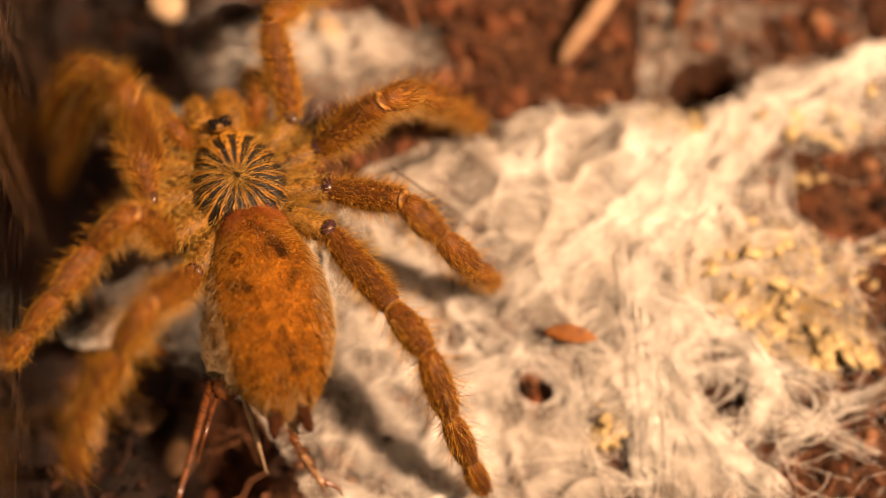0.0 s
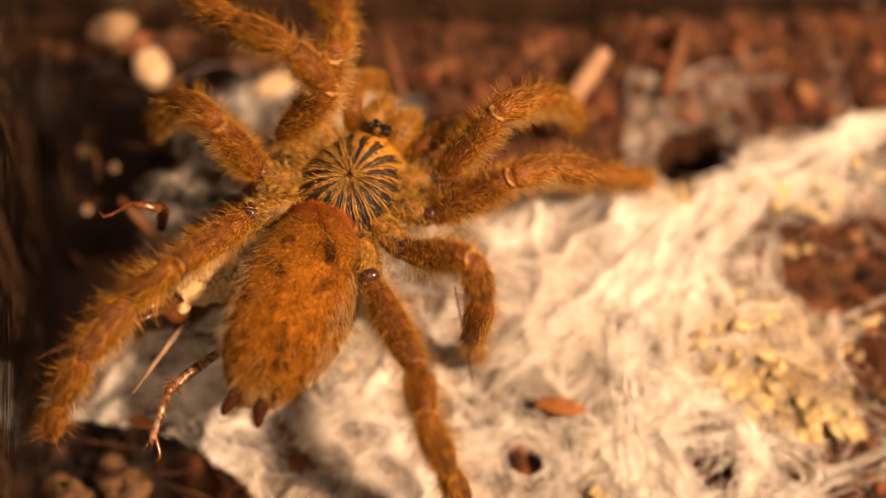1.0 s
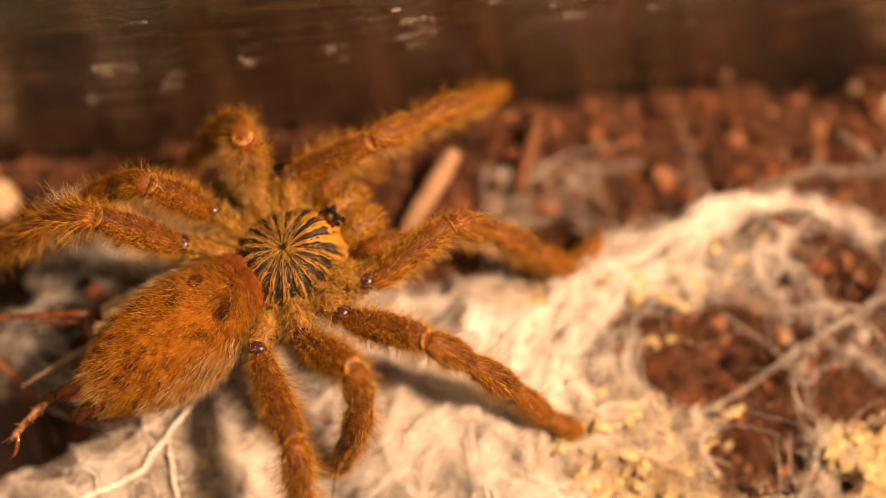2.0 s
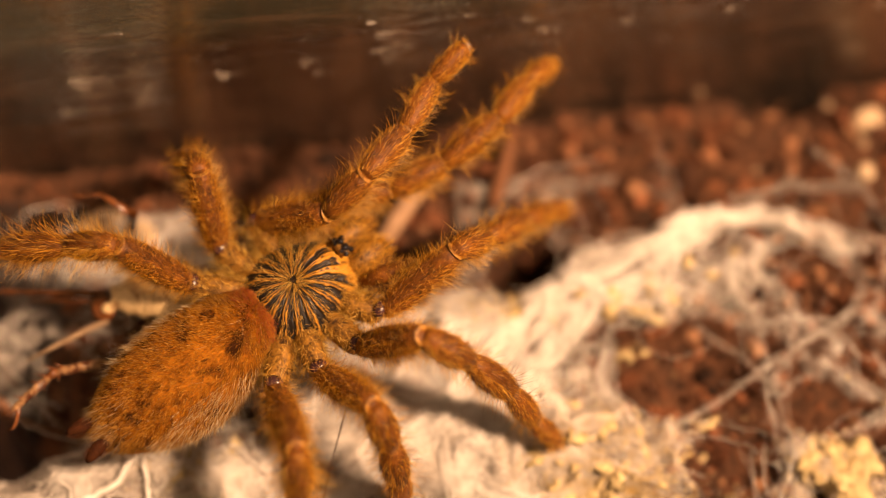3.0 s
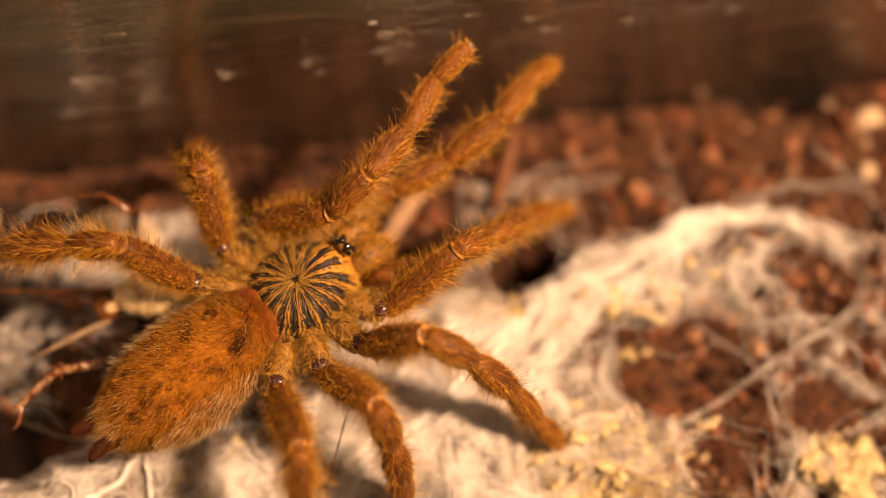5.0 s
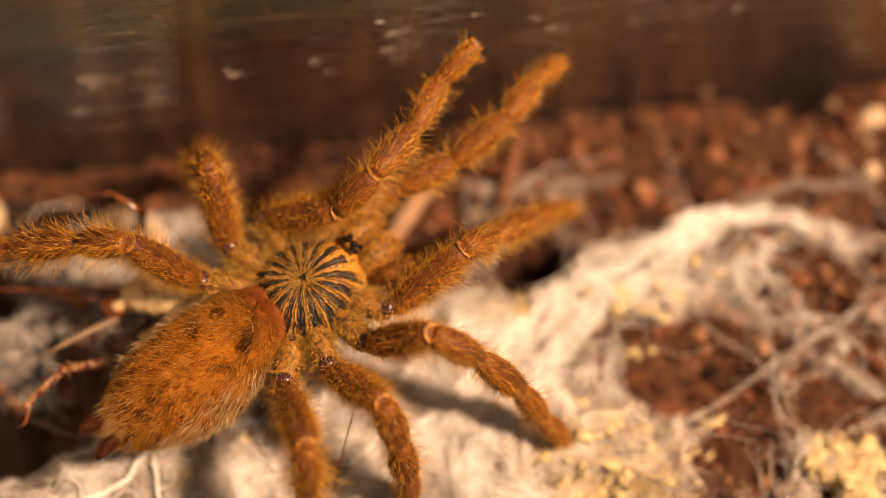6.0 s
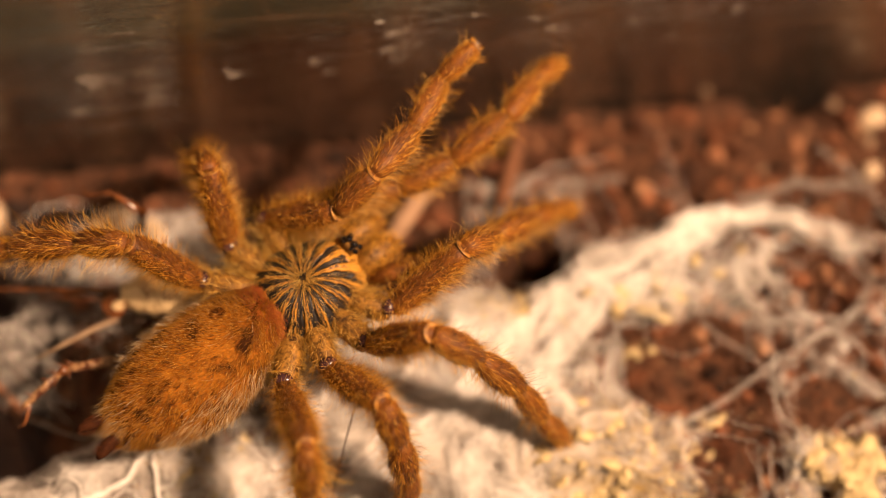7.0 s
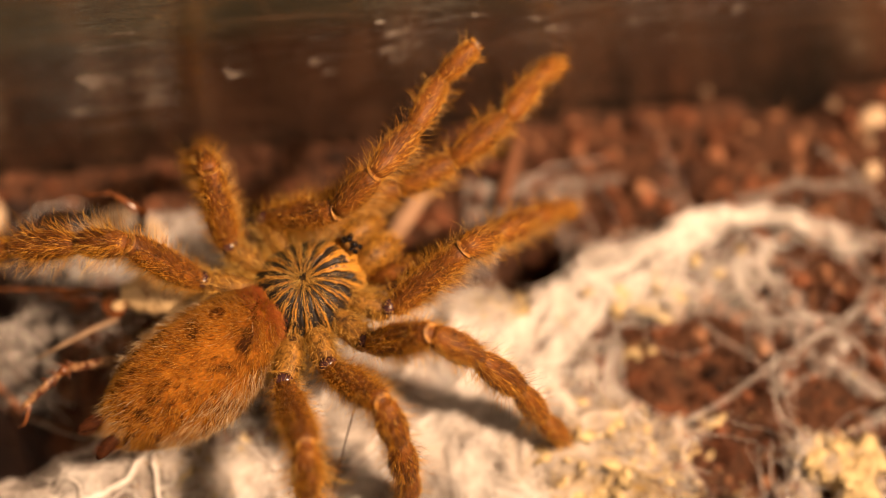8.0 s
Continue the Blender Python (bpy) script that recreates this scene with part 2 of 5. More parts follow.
M_HAIR_GOLD = hair_material("gold_hair", [(0.0, (0.15, 0.066, 0.006)), (0.5, (0.54, 0.285, 0.028)), (1.0, (0.86, 0.61, 0.17))], 0.4, 0.35)
M_CR_BODY = mottled("cricket_belly", (0.22, 0.10, 0.028), (0.70, 0.52, 0.27), 700.0, 0.4, 0.0003, lo=0.36, hi=0.52)
M_CR_PALE = mottled("cricket_pale_leg", (0.060, 0.017, 0.006), (0.40, 0.235, 0.11), 420.0, 0.16, 0.0002, lo=0.42, hi=0.62, spec=0.6)
M_CR_LEG = mottled("cricket_leg", (0.032, 0.010, 0.003), (0.21, 0.072, 0.020), 700.0, 0.2, spec=0.6)


# ---- building helpers ----
def mesh_of(name, verts, faces, mat, smooth=True):
    me = bpy.data.meshes.new(name)
    me.from_pydata([tuple(v) for v in verts], [], [tuple(f) for f in faces])
    me.materials.append(mat)
    if smooth:
        me.polygons.foreach_set("use_smooth", [True] * len(me.polygons))
    me.update()
    return me


def part(name, me, parent, label="", m=None, kind=""):
    ob = new(name, me)
    ob.parent = parent
    if m is not None:
        ob.matrix_basis = m
    return tagged(ob, label, "", "", kind)


def empty(name, m=Matrix()):
    ob = new(name)
    ob.empty_display_size = 0.005
    ob.matrix_basis = m
    return ob


def tube(points, radii, sides=8, cap=True):
    """Rings round a line of points; returns verts, faces."""
    pts = [Vector(p) for p in points]
    verts, faces = [], []
    up = Vector((0.13, 0.21, 0.97))
    for i, p in enumerate(pts):
        d = (pts[min(i + 1, len(pts) - 1)] - pts[max(i - 1, 0)]).normalized()
        a = d.cross(up)
        if a.length < 1e-3:
            a = d.cross(Vector((1, 0, 0)))
        a.normalize()
        b = d.cross(a)
        for k in range(sides):
            w = 2 * math.pi * k / sides
            verts.append(p + (a * math.cos(w) + b * math.sin(w)) * radii[i])
    for i in range(len(pts) - 1):
        for k in range(sides):
            j = (k + 1) % sides
            faces.append((i * sides + k, i * sides + j, (i + 1) * sides + j, (i + 1) * sides + k))
    if cap:
        faces.append(tuple(range(sides))[::-1])
        faces.append(tuple(range((len(pts) - 1) * sides, len(pts) * sides)))
    return verts, faces


def join(pieces):
    verts, faces = [], []
    for v, f in pieces:
        o = len(verts)
        verts += list(v)
        faces += [tuple(i + o for i in q) for q in f]
    return verts, faces


def blob(centre, size, rng, rough=0.25, rings=5, sides=7, turn=None):
    """An uneven lump."""
    verts, faces = [], []
    R = (turn or Euler((rng.uniform(0, 6), rng.uniform(0, 6), rng.uniform(0, 6)))).to_matrix()
    for i in range(rings + 1):
        th = math.pi * i / rings
        for k in range(sides):
            ph = 2 * math.pi * (k + 0.5 * (i % 2)) / sides
            r = 1 + rng.uniform(-rough, rough)
            v = Vector((math.sin(th) * math.cos(ph) * size[0], math.sin(th) * math.sin(ph) * size[1], math.cos(th) * size[2])) * r
            verts.append(Vector(centre) + R @ v)
    for i in range(rings):
        for k in range(sides):
            j = (k + 1) % sides
            faces.append((i * sides + k, i * sides + j, (i + 1) * sides + j, (i + 1) * sides + k))
    return verts, faces


def crumb(size, rng, rough=0.5, rings=8, sides=12):
    """A flat, crumpled flake about the origin."""
    verts, faces = [], []
    R = Euler((rng.gauss(0, 0.3), rng.gauss(0, 0.3), rng.uniform(0, 6))).to_matrix()
    o = Vector((rng.uniform(0, 90), rng.uniform(0, 90), rng.uniform(0, 90)))
    for i in range(rings + 1):
        th = math.pi * i / rings
        for k in range(sides):
            ph = 2 * math.pi * k / sides
            n = Vector((math.sin(th) * math.cos(ph), math.sin(th) * math.sin(ph), math.cos(th)))
            r = 1 + rough * noise.noise(n * 1.6 + o) + 0.6 * rough * noise.noise(n * 4.1 + o)
            verts.append(R @ Vector((n.x * size[0], n.y * size[1], n.z * size[2])) * r)
    for i in range(rings):
        for k in range(sides):
            j = (k + 1) % sides
            faces.append((i * sides + k, i * sides + j, (i + 1) * sides + j, (i + 1) * sides + k))
    return verts, faces


def ellipsoid(centre, size, n=18):
    verts, faces = [], []
    for i in range(n + 1):
        th = math.pi * i / n
        for k in range(2 * n):
            ph = math.pi * k / n
            verts.append((centre[0] + size[0] * math.cos(th), centre[1] + size[1] * math.sin(th) * math.cos(ph), centre[2] + size[2] * math.sin(th) * math.sin(ph)))
    for i in range(n):
        for k in range(2 * n):
            j = (k + 1) % (2 * n)
            faces.append((i * 2 * n + k, (i + 1) * 2 * n + k, (i + 1) * 2 * n + j, i * 2 * n + j))
    return verts, faces


def hairs(P, D, length, radius, rng, curl=0.25):
    """Curved tapering hairs from the roots P along the directions D (arrays); returns verts, faces."""
    n = len(P)
    D = D / np.linalg.norm(D, axis=1, keepdims=True)
    side = np.cross(D, rng.normal(size=(n, 3)))
    side /= np.linalg.norm(side, axis=1, keepdims=True) + 1e-9
    other = np.cross(D, side)
    ln = np.asarray(length).reshape(-1, 1) * np.ones((n, 1))
    bend = side * ln * curl
    mid = P + D * ln * 0.55 + bend * 0.35
    tip = P + D * ln * 0.98 + bend
    V = np.zeros((n, 7, 3))
    for k in range(3):
        w = 2 * math.pi * k / 3
        off = (side * math.cos(w) + other * math.sin(w)) * radius
        V[:, k] = P + off
        V[:, 3 + k] = mid + off * 0.7
    V[:, 6] = tip
    tri = np.array([(0, 1, 4), (0, 4, 3), (1, 2, 5), (1, 5, 4), (2, 0, 3), (2, 3, 5), (3, 4, 6), (4, 5, 6), (5, 3, 6)])
    return V.reshape(-1, 3), (tri + (np.arange(n) * 7)[:, None, None]).reshape(-1, 3)


def hair_mesh(name, strands, mat):
    """One mesh of many hairs, from the answers of hairs()."""
    V = np.concatenate([v for v, _ in strands])
    T = np.concatenate([t + o for (_, t), o in zip(strands, np.cumsum([0] + [len(v) for v, _ in strands[:-1]]))])
    me = bpy.data.meshes.new(name)
    me.vertices.add(len(V))
    me.vertices.foreach_set("co", V.astype(np.float32).ravel())
    me.loops.add(T.size)
    me.loops.foreach_set("vertex_index", T.astype(np.int32).ravel())
    me.polygons.add(len(T))
    me.polygons.foreach_set("loop_start", np.arange(0, T.size, 3, dtype=np.int32))
    me.polygons.foreach_set("use_smooth", np.ones(len(T), dtype=bool))
    me.materials.append(mat)
    me.update(calc_edges=True)
    return me


def fbm(x, y, s, z=0.0, octaves=4):
    return noise.fractal(Vector((x * s, y * s, z)), 1.0, 2.0, octaves)


def inside(x, y, cx, cy, rx, ry):
    return ((x - cx) / rx) ** 2 + ((y - cy) / ry) ** 2


def along(line, x):
    """Height of a broken line over x."""
    for (x0, y0), (x1, y1) in zip(line, line[1:]):
        if x <= x1:
            return y0 + (y1 - y0) * max(0.0, (x - x0) / (x1 - x0))
    return line[-1][1]


# ---- the tank: table, room, panes, soil (plan in millimetres) ----
TURN = 7.1
CORNER = Vector((-74.5, 9.6, 0)) * MM
TANK = Matrix.Translation(CORNER) @ pose(0, 0, 0, 0, 0, TURN)


def box(name, size, m, mat, kind="structure", bevel=0.0):
    bm = bmesh.new()
    bmesh.ops.create_cube(bm, size=1.0)
    bmesh.ops.scale(bm, vec=size, verts=bm.verts)
    if bevel:
        bmesh.ops.bevel(bm, geom=bm.edges[:], offset=bevel, segments=2, affect="EDGES")
    me = bpy.data.meshes.new(name)
    bm.to_mesh(me)
    bm.free()
    me.materials.append(mat)
    ob = new(name, me)
    ob.matrix_basis = m
    return tagged(ob, kind=kind)


tagged(box("table", (1.0, 0.7, 0.02), pose(0.02, -0.06, -0.043), M_TABLE, bevel=0.003), "dark wooden table top under the glass tank", "table")
TW, TD, TH, TT = 0.190, 0.170, 0.110, 0.003
panes = (("glass_wall_back", (TW + 2 * TT, TT, TH), (TW / 2, TT / 2, TH / 2 - 0.02)),
         ("glass_wall_left", (TT, TD, TH), (-TT / 2, -TD / 2, TH / 2 - 0.02)),
         ("glass_wall_right", (TT, TD, TH), (TW + TT / 2, -TD / 2, TH / 2 - 0.02)),
         ("glass_wall_front", (TW + 2 * TT, TT, TH), (TW / 2, -TD - TT / 2, TH / 2 - 0.02)))
for nm, size, at in panes:
    ob = tagged(box(nm, size, TANK @ pose(*at), M_GLASS), "smeared clear pane of the small terrarium", "glass pane")
    ob.visible_shadow = False
tagged(box("tank_floor", (TW, TD, 0.004), TANK @ pose(TW / 2, -TD / 2, -0.031), M_TABLE), "dark floor of the terrarium", "tank floor")

M_MAT = mottled("grey_green_mat", (0.026, 0.024, 0.014), (0.048, 0.044, 0.028), 60.0, 0.7)
tagged(box("mat", (0.60, 0.28, 0.002), TANK @ pose(0.12, 0.1755, -0.0316), M_MAT, bevel=0.0005), "plain grey-green mat on the table behind the tank", "mat")

PITS = ((-45, -51, 8, 10, 17), (-52, -36, 10, 7, 14), (-65, -20, 10, 13, 15), (-62, -48, 9, 5, 6), (-57, -6, 4, 4, 5), (-29, 4, 5, 4, 5), (10.2, -1.6, 4.6, 4.2, 27), (46, 22.4, 7, 2.4, 9), (-54, -3, 5, 4, 5), (-53, -26, 5, 4, 6))


def ground_h(x, y):
    h = -20.0 / (1 + math.exp((x + 54 + 0.25 * y) / 1.8)) / (1 + math.exp((y + 1) / 1.2)) / (1 + math.exp(-(y + 40) / 1.5))
    h += -2.6 + 1.6 * fbm(x, y, 0.055, 3.0) + 0.7 * fbm(x, y, 0.21, 7.0)
    for cx, cy, rx, ry, d in PITS:
        q = inside(x, y, cx, cy, rx, ry)
        if q < 4:
            h -= d * math.exp(-1.6 * q * q)
    return h


def lay(x, y, h):
    """A place of the plan on the soil, which falls away towards the front."""
    yy = y if y > -12 else (y - 1.118) / 1.0932
    drop = 0.2 * min(0.0, yy + 12)
    return Vector((x - (x + 14) * drop / 212, yy, h + drop)) * MM


def grid_sheet(x0, x1, y0, y1, step, height, keep=None):
    nx, ny = int((x1 - x0) / step) + 1, int((y1 - y0) / step) + 1
    index, verts, faces = {}, [], []
    for j in range(ny):
        for i in range(nx):
            x, y = x0 + i * step, y0 + j * step
            if keep is None or keep(x, y):
                index[i, j] = len(verts)
                verts.append(tuple(lay(x, y, height(x, y))))
    for (i, j), a in index.items():
        q = (a, index.get((i + 1, j)), index.get((i + 1, j + 1)), index.get((i, j + 1)))
        if None not in q:
            faces.append(q)
    return verts, faces


INV = TANK.inverted()


def in_tank(x, y, rim=0.3):
    p = INV @ Vector((x * MM, y * MM, 0)) / MM
    return rim < p.x < TW / MM - rim and -TD / MM + rim < p.y < -rim


def black_left(x, y):
    """Nearly black soil by the left pane, with an uneven edge."""
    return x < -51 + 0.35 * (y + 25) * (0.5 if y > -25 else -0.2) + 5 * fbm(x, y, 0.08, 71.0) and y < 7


v, f = grid_sheet(-82, 122, -162, 36, 1.1, ground_h, lambda x, y: in_tank(x, y, 0.0))
me = mesh_of("ground", v, f, M_GROUND)
me.materials.append(M_GROUND_BLACK)
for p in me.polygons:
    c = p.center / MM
    if black_left(c.x, c.y):
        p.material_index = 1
tagged(new("ground", me), "dark brown coconut-fibre soil with burrows", "soil", kind="structure")

rng = random.Random(4)
pieces, black_pieces = [], []
for i in range(5200):
    if i < 4300:
        x, y = rng.uniform(-76, 62), rng.uniform(-64, 31)
    else:
        x, y = rng.uniform(-76, 110), rng.uniform(-150, 31)
    s = 0.45 + 1.5 * rng.random() ** 3
    if not in_tank(x, y, s + 0.4) or inside(x, y, 10.2, -1.6, 4.4, 4.0) < 1:
        continue
    (black_pieces if black_left(x, y) else pieces).append(blob(lay(x, y, ground_h(x, y) + 0.25 * s), (s * MM, s * MM * rng.uniform(0.5, 0.9), s * MM * rng.uniform(0.4, 0.8)), rng, 0.33, 4, 6))
tagged(new("black_soil_crumbs", mesh_of("black_soil_crumbs", *join(black_pieces), M_CRUMB_BLACK, False)), "loose crumbs of nearly black soil", "soil crumbs", kind="stuff")
tagged(new("soil_crumbs", mesh_of("soil_crumbs", *join(pieces), M_CRUMB, False)), "loose crumbs of dark brown coconut-fibre soil", "soil crumbs", kind="stuff")

pieces = []
for i in range(420):
    x, y = rng.uniform(-74, 60), rng.uniform(-60, 30)
    a, L = rng.uniform(0, 6.28), rng.uniform(3, 11)
    pts = []
    ok = True
    for k in range(5):
        u = (k / 4 - 0.5) * L
        px, py = x + u * math.cos(a) + rng.uniform(-0.4, 0.4), y + u * math.sin(a) + rng.uniform(-0.4, 0.4)
        ok = ok and in_tank(px, py, 0.8)
        pts.append(lay(px, py, max(ground_h(px, py), -5) + rng.uniform(0.3, 1.4)))
    if ok:
        r = rng.uniform(0.07, 0.2) * MM
        pieces.append(tube(pts, [r * 0.6, r, r, r, r * 0.4], 5))
tagged(new("soil_fibres", mesh_of("soil_fibres", *join(pieces), M_FIBRE)), "thin brown coir fibres lying on the soil", "fibres", kind="stuff")

# ---- the spider's web over the soil ----
WEB_TOP = [(-66, -39), (-55, -32), (-47, -29), (-39, -23), (-28, -16), (-13, -8), (6, -5.5), (19, 1.5), (30, 4.6), (38, 5.8), (46, 4.4), (54, 1.5), (60, 0.5), (115, 2)]
WEB_LOW = [(-66, -42.5), (-48, -44.5), (-41, -50), (-36, -57), (-28, -75), (-20, -160)]
WEB_HOLES = ((25.8, -16.8, 5.6, 5.0), (46.8, -4.3, 5.2, 5.0), (44.3, -21.3, 2.4, 2.6), (-8.8, -44.0, 2.8, 2.5), (-14.6, -38.8, 2.2, 2.2), (-17.8, -39.6, 2.0, 2.4))


def cell(x, y):
    """1 on the thick seams of the sheet, 0 in the hollows between them."""
    p = Vector((x / 9.0 + 0.5 * fbm(x, y, 0.09, 61.0), y / 7.6 + 0.5 * fbm(x, y, 0.09, 67.0), 0.0))
    d = noise.voronoi(p)[0]
    e = min(1.0, (d[1] - d[0]) / 0.42)
    return (1 - e) ** 1.5


def web_h(x, y):
    h = -0.5 + 1.3 * fbm(x, y, 0.06, 11.0) + 0.32 * fbm(x, y, 0.17, 13.0, 5) + 1.9 * cell(x, y)
    top = along(WEB_TOP, x)
    h += 1.7 * math.exp(-((y - top + 3.5) / 4.0) ** 2) * min(1.0, max(0.0, (x + 60) / 40))
    h += 1.8 * math.exp(-inside(x, y, 23, -27, 9, 7)) + 4.0 * math.exp(-inside(x, y, -43, -33, 11, 7)) + 3.6 * math.exp(-inside(x, y, -2, -24, 22, 13))
    h -= 1.6 * math.exp(-3 * max(0.0, top - y) / 6)
    for cx, cy, rx, ry in WEB_HOLES:
        h -= 1.2 * math.exp(-inside(x, y, cx, cy, rx * 1.25, ry * 1.25) ** 2)
    return h


def web_density(x, y):
    top = along(WEB_TOP, x) + 1.6 * fbm(x, y, 0.16, 21.0)
    d = 0.42 + 0.50 * cell(x, y) + 0.42 * math.exp(-inside(x, y, 20, -29, 10, 7)) - 0.5 * math.exp(-inside(x, y, 11.5, -43.5, 4.6, 4.0) ** 2) - 0.4 * math.exp(-inside(x, y, 1.5, -51, 4.0, 4.4) ** 2) + 0.25 * math.exp(-inside(x, y, 0, -24, 16, 18)) - 0.14 * math.exp(-inside(x, y, -37, -31, 11, 10)) + 0.1 * math.exp(-inside(x, y, -50, -39, 7, 4))
    edge = top - y
    if x < -20:
        edge = min(edge, y - along(WEB_LOW, x) - 1.2 * fbm(x, y, 0.2, 5.0))
    thin = -1.0
    if 1 < x < 60:
        thin = max(thin, (0.30 if x < 30 else 0.14) - 0.5 * max(0.0, (y - along([(0, 8), (30, 12.5), (60, 14)], x)) / 2.0))
    thin = max(thin, 0.75 - 0.6 * inside(x, y, -37, -0.5, 14, 6.5))
    thin = max(thin, 0.44 - 0.4 * inside(x, y, -51, -10, 12, 11))
    thin = max(thin, 0.30 - 0.5 * inside(x, y, -46, 1.5, 8, 3.0))
    if edge < 0:
        d = max(thin, d + edge * (0.9 if x < -13 else 0.5))
    for cx, cy, rx, ry in WEB_HOLES:
        q = inside(x, y, cx, cy, rx, ry) + 0.5 * fbm(x, y, 0.3, 31.0) + 0.18 * rx * fbm(x, y, 0.13, 37.0)
        d = min(d, -0.16 + 1.0 * max(0.0, q - 0.75))
    q = inside(x, y, 10.4, -2.4, 4.6, 4.2)
    d = min(d, -1.0 + 2.2 * max(0.0, q - 0.6))
    if x < -56:
        d += 0.07 * (x + 56)
    if x > 12:
        d -= 0.42 * min(1.0, (x - 12) / 20)
    d += 0.14 * math.exp(-inside(x, y, 33, -4, 11, 5.5))
    d += 0.19 * math.exp(-inside(x, y, 37, -13, 7, 7)) + 0.12 * math.exp(-inside(x, y, 36, -28, 10, 6)) + 0.14 * math.exp(-inside(x, y, 46, -15, 8, 5)) + 0.40 * math.exp(-inside(x, y, -12, -53, 9, 6)) - 0.30 * math.exp(-inside(x, y, 28, -51, 8, 10)) - 0.30 * math.exp(-inside(x, y, 53, -4, 5, 9)) - 0.25 * math.exp(-inside(x, y, 9, -8, 9, 4)) - 0.22 * math.exp(-inside(x, y, 14, -13, 9, 6))
    d -= 0.38 * math.exp(-inside(x, y, 38, -21, 17, 13)) + 0.40 * math.exp(-inside(x, y, 14, -41, 5, 5)) + 0.3 * math.exp(-inside(x, y, 24, -50, 14, 10)) + 0.2 * math.exp(-inside(x, y, 20, -12, 5, 4)) + 0.3 * math.exp(-inside(x, y, 40, -11.5, 7, 3)) + 0.2 * math.exp(-inside(x, y, 2, -12, 6, 4))
    return d - 0.85 * max(0.0, fbm(x, y, 0.075, 41.0)) - 0.15 * max(0.0, fbm(x, y, 0.28, 47.0))


def stain_of(x, y):
    """Where yellow wood dust has soaked into the sheet."""
    q = sum(k * math.exp(-inside(x, y, cx, cy, rx, ry)) for cx, cy, rx, ry, k in ((20, -29, 9, 6.5, 0.9), (24, -36, 7, 4, 0.8), (47, -29, 5, 4, 0.8), (24, -8, 6, 3, 0.5), (-29, -31, 4, 4, 0.5), (8, -9, 4, 2, 0.5), (-1, -49.5, 2, 2.5, 0.7)))
    return min(1.0, q * (0.75 + 0.8 * fbm(x, y, 0.2, 91.0)))


dens = {}


def keep_web(x, y):
    if not in_tank(x, y, 0.6):
        return False
    dens[x, y] = web_density(x, y)
    return dens[x, y] > -0.5


v, f = grid_sheet(-68, 66, -66, 15, 0.6, web_h, keep_web)
me = mesh_of("web_sheet", v, f, M_SILK)
att = me.attributes.new("weave", "FLOAT", "POINT")
att.data.foreach_set("value", [d for d in dens.values() if d > -0.5])
stain = me.attributes.new("stain", "FLOAT", "POINT")
stain.data.foreach_set("value", [stain_of(x, y) for (x, y), d in dens.items() if d > -0.5])
tagged(new("web_sheet", me), "thick cream silk web sheet with torn holes over the soil", "spider web", kind="structure")


def surface(x, y):
    """Top of the web, or of the soil where there is no web."""
    return max(web_h(x, y), ground_h(x, y)) if web_density(x, y) > 0.0 else ground_h(x, y)


def strand(points, radius, rng, lift=0.3, wobble=0.3, steps=6):
    pts = []
    for (x0, y0), (x1, y1) in zip(points, points[1:]):
        for k in range(steps):
            u = k / steps
            x, y = x0 + (x1 - x0) * u + rng.uniform(-wobble, wobble), y0 + (y1 - y0) * u + rng.uniform(-wobble, wobble)
            pts.append(lay(x, y, max(web_h(x, y), -1.5) + lift))
    x, y = points[-1]
    pts.append(lay(x, y, web_h(x, y) + lift))
    n = len(pts)
    return tube(pts, [radius * MM * (0.5 + 0.5 * math.sin(math.pi * (0.12 + 0.76 * i / (n - 1)))) for i in range(n)], 5)


rng = random.Random(9)
pieces = []
tries = 0
while len(pieces) < 950 and tries < 6000:
    tries += 1
    x, y = rng.uniform(-64, 60), rng.uniform(-64, 12)
    if web_density(x, y) < 0.1:
        continue
    a = 6.28 * fbm(x, y, 0.03, 51.0) + rng.gauss(0.6, 0.5)
    bow = rng.gauss(0, 0.28)
    q = [(x, y)]
    for k in range(rng.randint(3, 7)):
        a += bow + rng.gauss(0, 0.2)
        x, y = x + 2.6 * math.cos(a), y + 2.6 * math.sin(a)
        q.append((x, y))
    if all(in_tank(px, py, 1) and web_density(px, py) > -0.5 for px, py in q):
        pieces.append(strand(q, rng.choice((0.018, 0.02, 0.025, 0.03, 0.04, 0.055)), rng, rng.uniform(-0.1, 0.12), 0.08, 3))
threads = pieces


bands, wisps = [], []


def silk_rope(points, radius):
    """A band of fine threads running together."""
    thin = radius < 0.45
    fine = wisps if thin and points[0][0] > 22 else bands
    spread = 2.0 if thin else 1.0
    wild = 0.7 if thin else 0.3
    if thin and points[0][0] > 22:
        spread, wild = 0.9, 0.3
    for k in range(int((22 if points[0][0] > 22 and thin else 34 if points[0][0] > 22 else 70 if thin else 100) * radius) + 2):
        o = rng.gauss(0, radius * spread), rng.gauss(0, radius * spread)
        fine.append(strand([(px + o[0] + rng.gauss(0, wild), py + o[1] + rng.gauss(0, wild)) for px, py in points], rng.uniform(0.018, 0.04) if thin else rng.uniform(0.03, 0.085), rng, 0.05 + rng.uniform(-0.1, 0.5) * radius, 0.07, 7))


